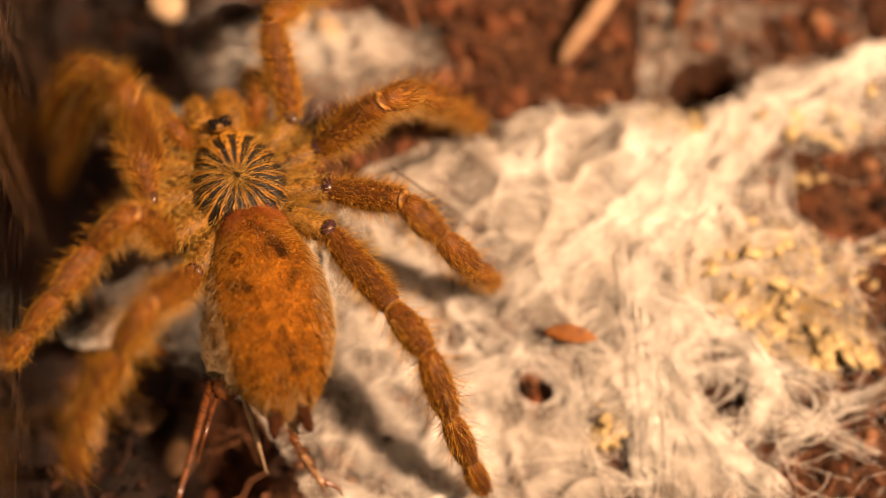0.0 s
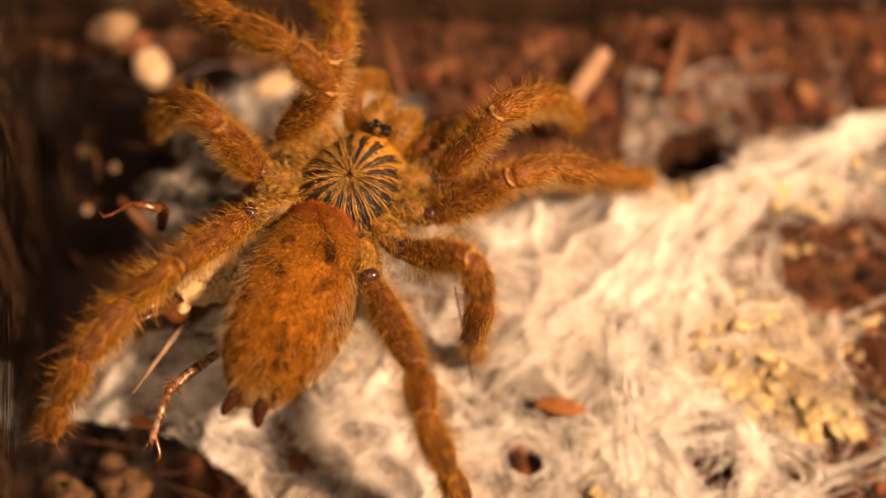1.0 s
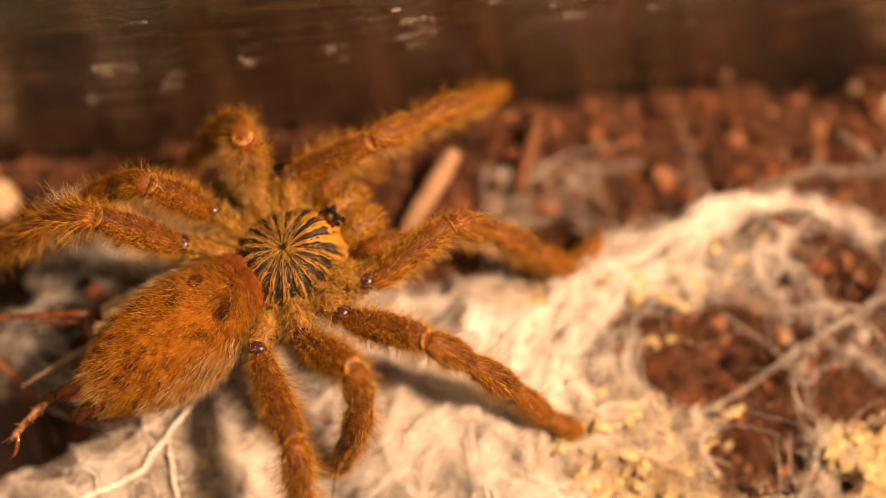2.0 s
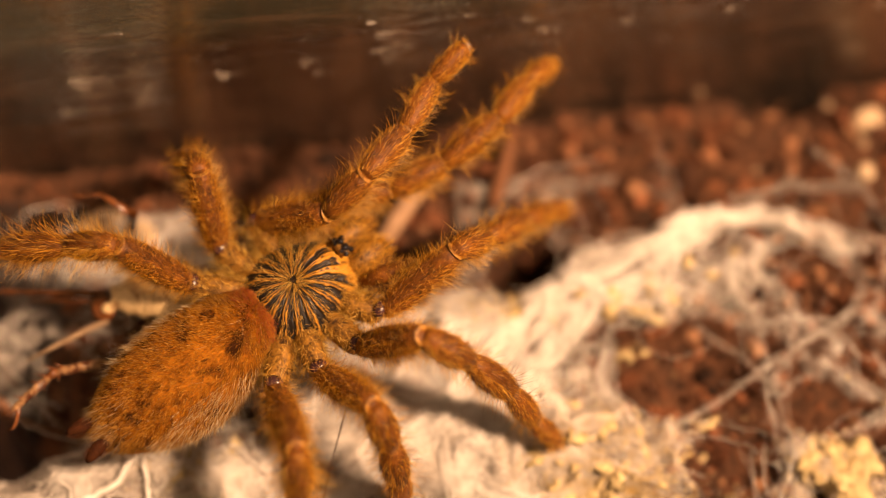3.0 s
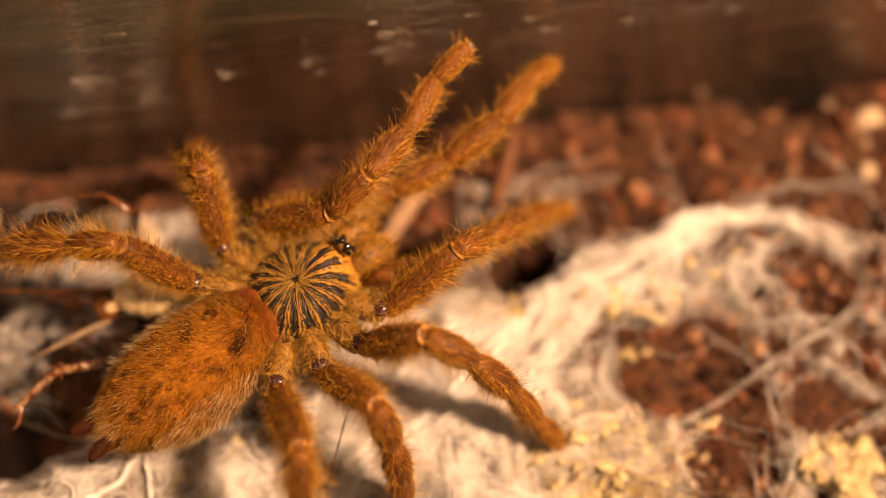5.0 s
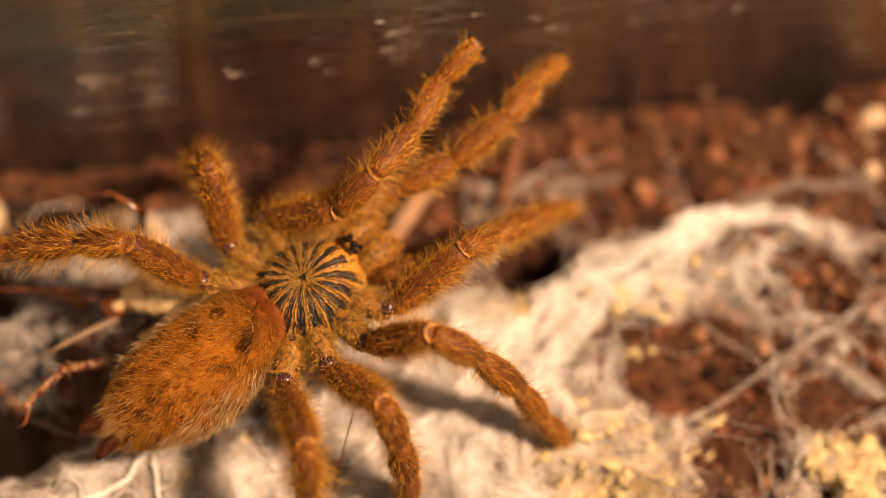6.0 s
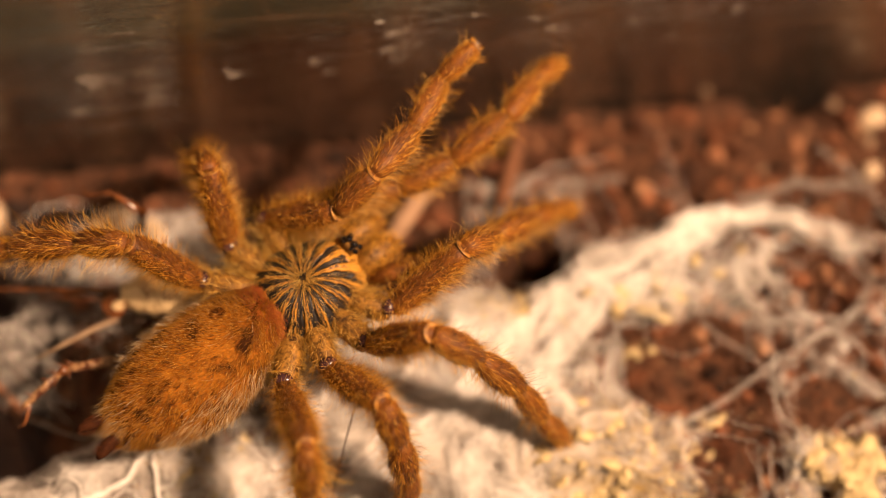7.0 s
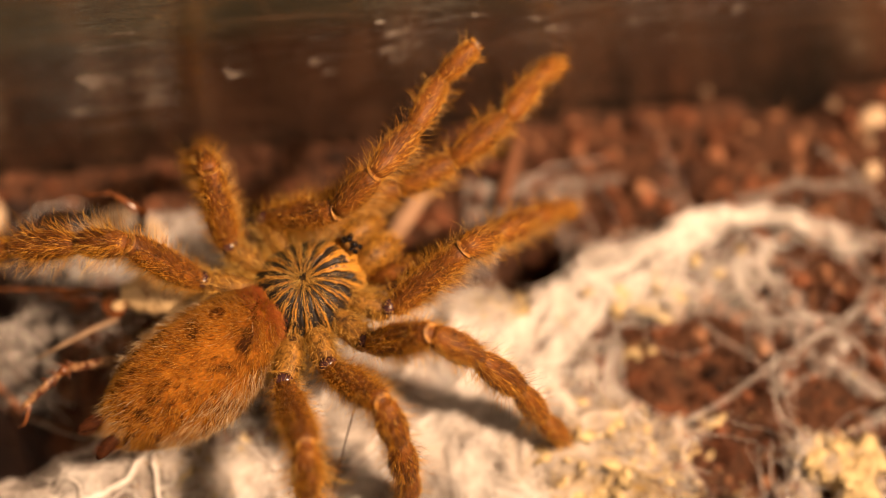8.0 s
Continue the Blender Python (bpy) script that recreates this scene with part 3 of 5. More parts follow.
silk_rope([(24, -26.5), (35, -18.8), (49.4, -9.1), (51.8, -6)], 0.34)
silk_rope([(27, 1.6), (33, 4.0), (39, 3.5), (45, 1.9), (50.4, -1.2)], 0.85)
silk_rope([(49, 0), (51.8, -4.5), (49.9, -8.6), (47, -13)], 0.36)
silk_rope([(13.8, -8), (20.9, -5.7), (27.4, -5.1), (30.9, -5.4)], 0.3)
silk_rope([(40, 6.0), (30, 1.5), (20, -3.5), (10, -8)], 0.62)
silk_rope([(36.5, 3.8), (25, -3.5), (12, -9.5)], 0.46)
silk_rope([(49, -9), (42, -14), (38, -20)], 0.2)
silk_rope([(30, -10), (36, -14), (40, -20), (41, -27)], 0.16)
silk_rope([(46, -14), (53, -20), (56, -28)], 0.16)
silk_rope([(33, -4), (38, -9), (41, -12)], 0.14)
silk_rope([(20, -12), (19, -18), (22, -24)], 0.3)
silk_rope([(56, 2), (53, 10), (47, 14)], 0.2)
silk_rope([(14, -7), (6, -16), (-3, -26), (-14, -35)], 1.0)
silk_rope([(19, -6), (9, -20), (0, -33)], 0.8)
silk_rope([(-1, -32), (-4, -36), (-5.5, -40.5), (-4.5, -46)], 0.38)
silk_rope([(-16, -37), (-10, -40), (-5, -44), (-5, -50)], 0.4)
silk_rope([(2, -33), (7, -38), (8.5, -46), (13, -53)], 0.38)
silk_rope([(-5, -40), (1, -40), (7, -43), (14, -40)], 0.36)
silk_rope([(12, -40), (22, -46), (30, -50)], 0.25)
silk_rope([(18, -52), (26, -44), (34, -40)], 0.2)
silk_rope([(36, 6), (44, 9), (54, 9)], 0.4)
silk_rope([(1.5, -28), (3.2, -38), (4.3, -48.4), (5, -56)], 1.1)
silk_rope([(6.2, -40.5), (10.5, -47.5), (14, -51.6), (19, -55)], 0.7)
silk_rope([(4, -33), (13.8, -36.3), (18.3, -42.5), (15.7, -48)], 0.55)
silk_rope([(-20, -41), (-16.5, -43.6), (-12, -42), (-10, -40)], 0.42)
for k in range(40):
    x, y, a, bow = rng.uniform(22, 62), rng.uniform(-42, 6), rng.uniform(0, 6.28), rng.gauss(0, 0.22)
    q = [(x, y)]
    for j in range(rng.randint(3, 7)):
        a += bow + rng.gauss(0, 0.12)
        x, y = x + 2.6 * math.cos(a), y + 2.6 * math.sin(a)
        q.append((x, y))
    if all(in_tank(px, py, 1) and px > 19 for px, py in q):
        wisps.append(strand(q, rng.uniform(0.02, 0.06), rng, rng.uniform(0.0, 0.5), 0.08, 3))
POCKETS = [(cx, cy, rx * 1.08, ry * 1.08) for cx, cy, rx, ry in WEB_HOLES[3:6]] + [(-17, -42, 2.6, 2.2), (2.6, -38, 3.0, 2.4), (11.5, -43.5, 5.4, 4.8), (1.5, -51, 4.4, 4.8), (-1, -47.5, 2.4, 2.6), (20, -44, 4, 3), (21, -4, 4.5, 2.6), (9, -20, 2.6, 2.0)]
for cx, cy, rx, ry in POCKETS:
    for k in range(int(9 + 5 * rx)):
        a0, span, big = rng.uniform(0, 6.28), rng.uniform(1.2, 3.6), rng.gauss(1.05, 0.2)
        far = abs(rng.gauss(0, 0.6))
        q = [(cx + rx * (big + far * (j / 5 - 0.5) ** 2 * 4) * math.cos(a0 + span * j / 5), cy + ry * (big + far * (j / 5 - 0.5) ** 2 * 4) * math.sin(a0 + span * j / 5)) for j in range(6)]
        if all(in_tank(px, py, 1) for px, py in q):
            (bands if cx < 25 else wisps).append(strand(q, rng.uniform(0.025, 0.065), rng, rng.uniform(0.0, 0.35), 0.06, 3))
curl_rng = random.Random(77)
for k in range(46):
    x, y, a, bow = curl_rng.uniform(-46, -22), curl_rng.uniform(-41, -24), curl_rng.uniform(0, 6.28), curl_rng.gauss(0, 0.5)
    q = [(x, y)]
    for j in range(curl_rng.randint(4, 8)):
        a += bow + curl_rng.gauss(0, 0.35)
        x, y = x + 1.2 * math.cos(a), y + 1.2 * math.sin(a)
        q.append((x, y))
    if all(in_tank(px, py, 1) and web_density(px, py) > -0.2 for px, py in q):
        bands.append(strand(q, curl_rng.uniform(0.04, 0.11), curl_rng, curl_rng.uniform(0.1, 0.6), 0.06, 3))
tagged(new("silk_wisps", mesh_of("silk_wisps", *join(wisps), M_STRAND_GREY)), "thin grey silk wisps over the bare soil", "silk wisps", kind="stuff")
tagged(new("silk_threads", mesh_of("silk_threads", *join(threads + bands), M_STRAND)), "fine cream silk threads and bands across the web", "silk threads", kind="stuff")
for pts, r, lab in (([(-30.7, -21.9), (-34.8, -27.3), (-37.8, -32.2), (-41.5, -34.6), (-45.4, -36.5), (-48, -37)], 0.46, "bright white forked silk thread on the web"), ([(-35.1, -28.0), (-34.6, -31.1), (-34.2, -34), (-33, -38)], 0.28, "short white silk thread on the web")):
    v, f = strand(pts, r, rng, 0.9, 0.1, 8)
    tagged(new("silk_strand", mesh_of("silk_strand", v, f, M_STRAND)), lab, "silk strand", "thick strands of the web")


# ---- loose things on the web and soil ----
def flake(x, y, s, rng):
    v, f = crumb((s * MM, s * rng.uniform(0.5, 0.95) * MM, s * rng.uniform(0.12, 0.22) * MM), rng, 1.3, 10, 16)
    ob = new("wood_flake", mesh_of("wood_flake", v, f, M_FLAKE))
    ob.matrix_basis = Matrix.Translation(lay(x, y, surface(x, y) - 0.2 * s))
    tagged(ob, "pale yellow wood crumb caught in the silk", "wood flake", "pale wood crumbs in the web")


rng = random.Random(21)
for x, y, s in ((20.5, -7.9, 1.5), (23.9, -7.6, 1.3), (27.5, -6.4, 1.5), (30.1, -2.6, 0.8), (22.4, -12.0, 1.9), (8, -9.5, 1.8), (-21.9, -11.6, 1.8), (-0.1, -48.4, 1.6), (-1.3, -50.5, 1.7), 
                (45.7, -28.6, 3.6), (43.2, -27.0, 2.3), (49.2, -27.9, 2.6), (47.0, -31, 3.0), (26.2, -35.5, 2.4), (23.5, -37.5, 2.0), (29, -37, 1.6), (13.1, -32.2, 1.7), (33, -3.5, 0.7), (36, -1, 0.7), (17, -6.2, 1.1)):
    flake(x, y, s, rng)
for i in range(46):
    flake(rng.gauss(20, 6.0), rng.gauss(-29, 5.0), 0.35 + 1.0 * rng.random() ** 2, rng)
for i in range(9):
    flake(rng.gauss(20, 6.0), rng.gauss(-30, 4.2), rng.uniform(1.2, 2.3), rng)
for cx, cy in ((45.7, -28.6), (26.2, -35.5), (22.4, -12.0), (27, -6.8), (-0.8, -49.5)):
    for i in range(4 if cy > -20 else 7):
        flake(rng.gauss(cx, 1.9), rng.gauss(cy, 1.5), rng.uniform(0.4, 1.3), rng)
for x, y, r in ((-55, -50, 3.6), (-51, -54, 3.0), (-60, -53, 3.2), (-57, -46.5, 2.2), (-63, -50, 2.4)):
    v, f = crumb((r * MM, r * 0.7 * MM, r * 0.5 * MM), rng, 0.7, 10, 16)
    ob = new("bark_chunk", mesh_of("bark_chunk", v, f, M_BARK))
    ob.matrix_basis = Matrix.Translation(lay(x, y, ground_h(x, y) + 0.4 * r))
    tagged(ob, "rough tan-brown bark chunk on the nearly black soil", "bark", "bark chunks by the burrow")
for x, y in ((-29.5, -28.2), (-31, -30.5), (-27.5, -33), (-30.5, -34), (-25, -27)):
    flake(x, y, rng.uniform(0.8, 1.4), rng)


dust = []
for i in range(3400):
    cx, cy, sx, sy = rng.choice(((20, -29, 7, 5.5), (20, -29, 7, 5.5), (46, -29, 3.5, 3), (27, -36, 4, 3), (20, -29, 7, 5.5), (-29, -31, 4, 4), (8, -9, 5, 2)))
    x, y = rng.gauss(cx, sx), rng.gauss(cy, sy)
    if in_tank(x, y, 1):
        r = rng.uniform(0.07, 0.27) * MM
        dust.append(blob(lay(x, y, surface(x, y) + rng.uniform(-0.3, 0.04)), (r, r * 0.8, r * 0.3), rng, 0.35, 3, 6, Euler((rng.gauss(0, 0.3), rng.gauss(0, 0.3), rng.uniform(0, 6)))))
tagged(new("wood_dust", mesh_of("wood_dust", *join(dust), M_FLAKE, False)), "pale yellow wood dust caught in the silk", "wood dust", kind="stuff")


def pebble(x, y, size, label, tall=0.0, mat=M_PEBBLE):
    v, f = blob((0, 0, 0), [s * MM for s in size], rng, 0.06, 8, 12, Euler((0.2, 0.3, 0.6)))
    ob = new("pebble", mesh_of("pebble", v, f, mat))
    ob.matrix_basis = Matrix.Translation(lay(x, y, max(ground_h(x, y), -4.0) + size[2] * 0.6 + tall))
    tagged(ob, label, "pebble", "pale pebbles by the glass")


pebble(-58.6, 5.0, (2.3, 3.0, 2.0), "rounded cream pebble on the dark soil")
# Tan lump added in place of the cream pebble's mirror image in the pane.
pebble(-63.6, 8.4, (3.4, 2.0, 2.3), "blunt tan lump in place of the cream pebble's reflection", 3.6, M_TAN_PEBBLE)
pebble(-42.9, 4.6, (3.4, 1.9, 1.6), "oval white pebble on the brown soil")
pebble(54.0, 11.8, (1.3, 1.2, 1.0), "small round white pebble on the brown soil")
pebble(54.8, 19.4, (2.4, 1.6, 1.6), "pale yellow pebble by the glass")
pebble(-37.8, 3.0, (1.6, 2.4, 1.5), "small white pebble on the brown soil")
for x, y, s in ((50.2, 22.5, 1.1), (53.9, 16.0, 1.2), (33.5, 24, 0.9), (57, 19, 1.6), (33, 15.5, 0.8), (40, 12, 0.7), (55, 12.8, 0.8), (-66, -6, 1.2), (-62, -8, 1.0), (-64.5, -14, 1.0)):
    pebble(x, y, (s * 0.8, s * 0.7, s * 0.6), "tiny tan grain on the brown soil", 0.0, M_GRAIN)


def stick(p0, p1, z0, z1, r, name, label, mat):
    a, b = lay(*p0, z0), lay(*p1, z1)
    pts = [a.lerp(b, k / 6) + Vector((0, 0, 0.15 * math.sin(k * 1.7))) * MM for k in range(7)]
    rad = [r * MM * q for q in (0.75, 1.0, 1.08, 1.0, 0.97, 0.9, 0.6)]
    tagged(new(name, mesh_of(name, *tube(pts, rad, 9), mat)), label, "stick")


stick((-1.6, 10.3), (-8.2, 0.4), 2.6, -1.4, 1.25, "wood_stick", "pale bare wood splinter lying on the soil", M_STICK)
stick((6.2, 5.6), (8.9, 16.0), 0.2, 0.8, 1.0, "twig", "reddish brown twig lying on the soil", M_FIBRE)
stick((-26.5, 2.5), (-29.5, 9.0), 0.5, 4.0, 0.5, "twig", "thin brown twig leaning on the soil", M_FIBRE)
stick((-60, -14), (-52, -21), 0.2, -2.0, 0.6, "twig", "thin reddish twig over the burrow", M_FIBRE)


def leaf_piece(x, y, turn, L, w):
    verts, faces = [], []
    for i in range(9):
        u = i / 8
        half = w * math.sin(math.pi * (0.04 + 0.92 * u)) ** 0.8
        for k in range(5):
            s = k / 4 * 2 - 1
            verts.append(((u - 0.5) * L * MM, s * half * MM, (0.5 * s * s * half + 0.5 * math.sin(3 * u)) * MM))
    for i in range(8):
        for k in range(4):
            faces.append((i * 5 + k, i * 5 + k + 1, i * 5 + k + 6, i * 5 + k + 5))
    ob = new("dry_leaf", mesh_of("dry_leaf", verts, faces, M_LEAF))
    sol = ob.modifiers.new("thick", "SOLIDIFY")
    sol.thickness = 0.00025
    ob.matrix_basis = Matrix.Translation(lay(x, y, web_h(x, y) + 0.35)) @ pose(0, 0, 0, 8, 0, turn)
    return tagged(ob, "small curled rust-brown leaf scrap in the web", "leaf")


leaf_piece(-5.5, -38.2, -4, 6.2, 1.15)
leaf_piece(-36, -39, 80, 2.4, 0.45)
leaf_piece(-53.5, -43.3, -10, 3.6, 0.8)


# ---- marks and ribs on the back pane ----
back = bpy.data.objects["glass_wall_back"]
rng = random.Random(33)
# Clusters of thin pale arcs on the inner face of the pane.
for x, z, wide, rings in ((68.8, 22.0, 2.7, 2), (68.7, 18.8, 2.4, 3), (68.6, 16.2, 1.5, 2), (32.9, 17.8, 3.4, 4), (28.7, 11.1, 1.3, 2), (38.2, 12.5, 1.5, 2), (39.9, 14.9, 1.2, 1), (48.9, 16.4, 1.7, 3), (58.4, 17.0, 1.4, 2), (60.3, 14.6, 1.0, 1),
                          (97.7, 18.8, 1.2, 2), (96.5, 12.5, 0.7, 1), (102.7, 13.9, 0.8, 1), (128.4, 16.2, 0.8, 1), (87.8, 18.8, 1.4, 2), (85.6, 21.8, 1.1, 1), (37.1, 27.8, 1.4, 1), (110.0, 19.0, 1.2, 2), (120.0, 21.0, 1.3, 2), (78.0, 24.0, 1.2, 1)):
    for k in range(rings):
        w, h = wide * rng.uniform(0.45, 1.0) * MM, wide * rng.uniform(0.07, 0.22) * MM
        ox, oz = x * MM - TW / 2 + rng.gauss(0, 0.35) * MM, z * MM - TH / 2 + 0.02 + (k - rings / 2) * rng.uniform(0.5, 0.9) * MM
        a0, span, lean = rng.uniform(0, 6.28), rng.uniform(3.2, 6.0), rng.gauss(0.0, 0.03)
        pts, rad = [], []
        for q in range(17):
            a = a0 + span * q / 16
            dx, dz = w * math.cos(a), h * math.sin(a)
            pts.append(Vector((ox + dx, -TT / 2 - 0.00003, oz + dz + lean * dx)))
            rad.append(0.000060 * math.sin(math.pi * (0.05 + 0.9 * q / 16)) * (0.6 + 0.4 * math.cos(3 * a)))
        part("pane_mark", mesh_of("pane_mark", *tube(pts, rad, 5), M_SPOT), back, "thin pale curved mark")

# Short pale arcs painted in for glints on the pane's ripples.
for i in range(26):
    x = -TW / 2 + rng.uniform(60, 165) * MM
    z = -TH / 2 + 0.02 + rng.uniform(24, 34) * MM
    w = rng.uniform(0.25, 0.9) * MM
    arc = rng.uniform(-0.2, 0.25) * MM
    pts = [Vector((x + w * (q / 3 - 1), -TT / 2 - 0.00004, z + arc * (1 - (q / 3 - 1) ** 2))) for q in range(7)]
    v, f = tube(pts, [0.00002, 0.00005, 0.00008, 0.0001, 0.00008, 0.00005, 0.00002], 6)
    part("pane_glint", mesh_of("pane_glint", v, f, M_GLINT), back, "tiny bright painted glint")

# ---- the spider ----
spider = tagged(empty("tarantula"), "orange hairy tarantula with a gold and black starred back", "spider")
LENGTHS = {1: (11.6, 6.8, 8.2, 7.4, 5.6), 2: (11.4, 6.6, 7.8, 7.2, 5.4), 3: (10.2, 6.0, 6.8, 5.8, 4.6), 4: (12.0, 6.4, 8.6, 7.6, 4.8)}
HIPS = {1: (6.2, 8.3), 2: (1.6, 10.0), 3: (-3.7, 9.6), 4: (-8.8, 8.0)}
SEGMENTS = ("femur", "patella", "tibia", "metatarsus", "tarsus")
PROFILES = ((1.08, 1.60, 1.74, 1.60, 1.20), (1.08, 1.56, 1.70, 1.56, 1.08), (1.02, 1.52, 1.68, 1.52, 1.00), (0.95, 1.38, 1.50, 1.36, 0.92), (0.88, 1.22, 1.32, 1.20, 0.74))


def limb(L, prof):
    """A leg segment along x, a little taller than wide, with rounded ends."""
    pts, rad = [], []
    n = 14
    for i in range(n + 1):
        u = i / n
        pts.append(Vector(((-0.02 + 1.05 * u) * L, 0, 0)) * MM)
        s = u * 4
        k = min(3, int(s))
        r = prof[k] + (prof[k + 1] - prof[k]) * (s - k)
        rad.append(r * MM * min(1.0, 0.45 + 3.2 * math.sqrt(max(0.0, min(u, 1 - u)))))
    return tube(pts, rad, 14)


def limb_hair(L, prof, seed, top, shag=1.0):
    """Close golden fuzz, darker raised bristles and a few long ones; two bald lines along the top."""
    g = np.random.default_rng(seed)
    short = 0.7 if prof[0] < 1.0 else 1.0

    def roots(count, bald):
        u, w = g.uniform(-0.01, 0.94, count), g.uniform(0, 2 * math.pi, count)
        if bald:
            keep = (np.abs(np.abs(w - 0.5 * math.pi) - 0.34) > 0.13) | (np.abs(u - 0.5) > 0.34) | (g.random(count) < 0.16)
            u, w = u[keep], w[keep]
        keep = (np.abs(w - 0.5 * math.pi) > 0.50) | (g.random(len(w)) < 0.55)
        u, w = u[keep], w[keep]
        n = len(u)
        radial = np.stack([np.zeros(n), np.cos(w), np.sin(w)], 1)
        P = radial * (np.interp(u * 4, range(5), prof) * 0.97)[:, None] + np.stack([u * L, 0 * u, 0 * u], 1)
        return n, u, P, radial

    ahead = np.array([1.0, 0, 0])
    n, u, P, radial = roots(int(L * 240), not top)
    fuzz = hairs(P * MM, radial * g.uniform(0.10, 0.36, n)[:, None] + ahead + g.normal(size=(n, 3)) * 0.13, g.uniform(0.35, 0.8, n) * MM, 0.017 * MM, g, 0.25)
    n, u, P, radial = roots(int(L * 84), not top)
    stout = hairs(P * MM, radial * g.uniform(0.20, 0.62, n)[:, None] + ahead * 0.95 + g.normal(size=(n, 3)) * 0.12, g.uniform(0.5, 1.15, n) * short * np.where(u > 0.86, 0.6, 1.0) * MM, 0.023 * MM, g, 0.18)
    n, u, P, radial = roots(int(L * 19 * shag * short), False)
    long = hairs(P * MM, radial * 0.95 + ahead * 0.6 + g.normal(size=(n, 3)) * 0.2, g.uniform(1.2, 3.0, n) * (0.6 + 0.4 * shag) * (0.4 + 0.6 * short) * MM, 0.020 * MM, g, 0.4)
    strands = [fuzz, stout, long]
    if top:
        n, u, P, radial = roots(int(L * 70 * top), False)
        strands.append(hairs(P * MM, radial + ahead * 0.55 + g.normal(size=(n, 3)) * 0.22, g.uniform(0.9, 2.0, n) * MM, 0.018 * MM, g, 0.3))
    n = 60 if prof[4] > 0.8 else 130
    w = g.uniform(0, 2 * math.pi, n)
    radial = np.stack([np.zeros(n), np.cos(w), np.sin(w)], 1)
    strands.append(hairs((radial * (np.sqrt(g.random(n)) * prof[4])[:, None] + ahead * L * 1.01) * MM, radial * 0.7 + ahead * 0.8 + g.normal(size=(n, 3)) * 0.2, g.uniform(0.4, 0.9, n) * MM, 0.017 * MM, g, 0.3))
    return strands


def top_hair(L, prof, seed, thick):
    """Short dark hair lying along the top of a segment."""
    g = np.random.default_rng(seed)
    n = int(L * thick)
    u, w = g.uniform(0.05, 0.93, n), 0.5 * math.pi + np.clip(g.normal(size=n) * 0.40, -0.9, 0.9)
    radial = np.stack([np.zeros(n), np.cos(w), np.sin(w)], 1)
    P = radial * (np.interp(u * 4, range(5), prof) * 0.98)[:, None] + np.stack([u * L, 0 * u, 0 * u], 1)
    D = radial * g.uniform(0.10, 0.40, n)[:, None] + np.array([1.0, 0, 0]) + g.normal(size=(n, 3)) * 0.12
    return hairs(P * MM, D, g.uniform(0.45, 1.2, n) * MM, 0.020 * MM, g, 0.2)


def under_hair(L, prof, count, seed, long):
    """Long soft hair hanging from the underside of a segment."""
    g = np.random.default_rng(seed)
    u = g.uniform(0.06, 0.92, count)
    w = 1.5 * math.pi + g.uniform(-1.25, 1.25, count)
    r = np.interp(u * 4, range(5), prof) * 0.95
    radial = np.stack([np.zeros(count), np.cos(w), np.sin(w)], 1)
    P = radial * r[:, None] + np.stack([u * L, 0 * u, 0 * u], 1)
    D = radial + np.array([0.45, 0, 0]) + g.normal(size=(count, 3)) * 0.2
    return hairs(P * MM, D, g.uniform(0.5, 1.0, count) * long * MM, 0.016 * MM, g, 0.35)


def ring_mesh(r, wide=0.55):
    pts = [Vector((x * MM, 0, 0)) for x in (-wide, -wide * 0.4, wide * 0.4, wide)]
    return tube(pts, [r * MM * 0.92, r * MM * 1.03, r * MM * 1.03, r * MM * 0.92], 14)


seg_mesh, hair_data, under_data, top_data, ring_data = {}, {}, {}, {}, {}
for i, lengths in LENGTHS.items():
    for k, seg in enumerate(SEGMENTS):
        seg_mesh[i, k] = mesh_of(seg, *limb(lengths[k], PROFILES[k]), M_SKIN)
        hair_data[i, k] = hair_mesh("hair", limb_hair(lengths[k], PROFILES[k], 10 * i + k, (1.0 if i in (2, 3) else 0.5) if k == 0 else 0, 2.2 if i == 4 and k > 0 else 1.2), M_HAIR_LEG)
        under_data[i, k] = hair_mesh("under_hair", [under_hair(lengths[k], PROFILES[k], int(lengths[k] * (50, 52, 48, 30, 14)[k]), 90 + 10 * i + k, (2.8, 2.7, 2.5, 1.9, 1.1)[k])], M_HAIR_PALE)
        top_data[i, k] = hair_mesh("top_hair", [top_hair(lengths[k], PROFILES[k], 190 + 10 * i + k, 75 if i == 4 else 42)], M_HAIR_TOP)
    for k in (0, 1, 2, 3):
        ring_data[i, k] = mesh_of("joint_ring", *ring_mesh(PROFILES[k][4] * 1.0, 0.12), M_RING)

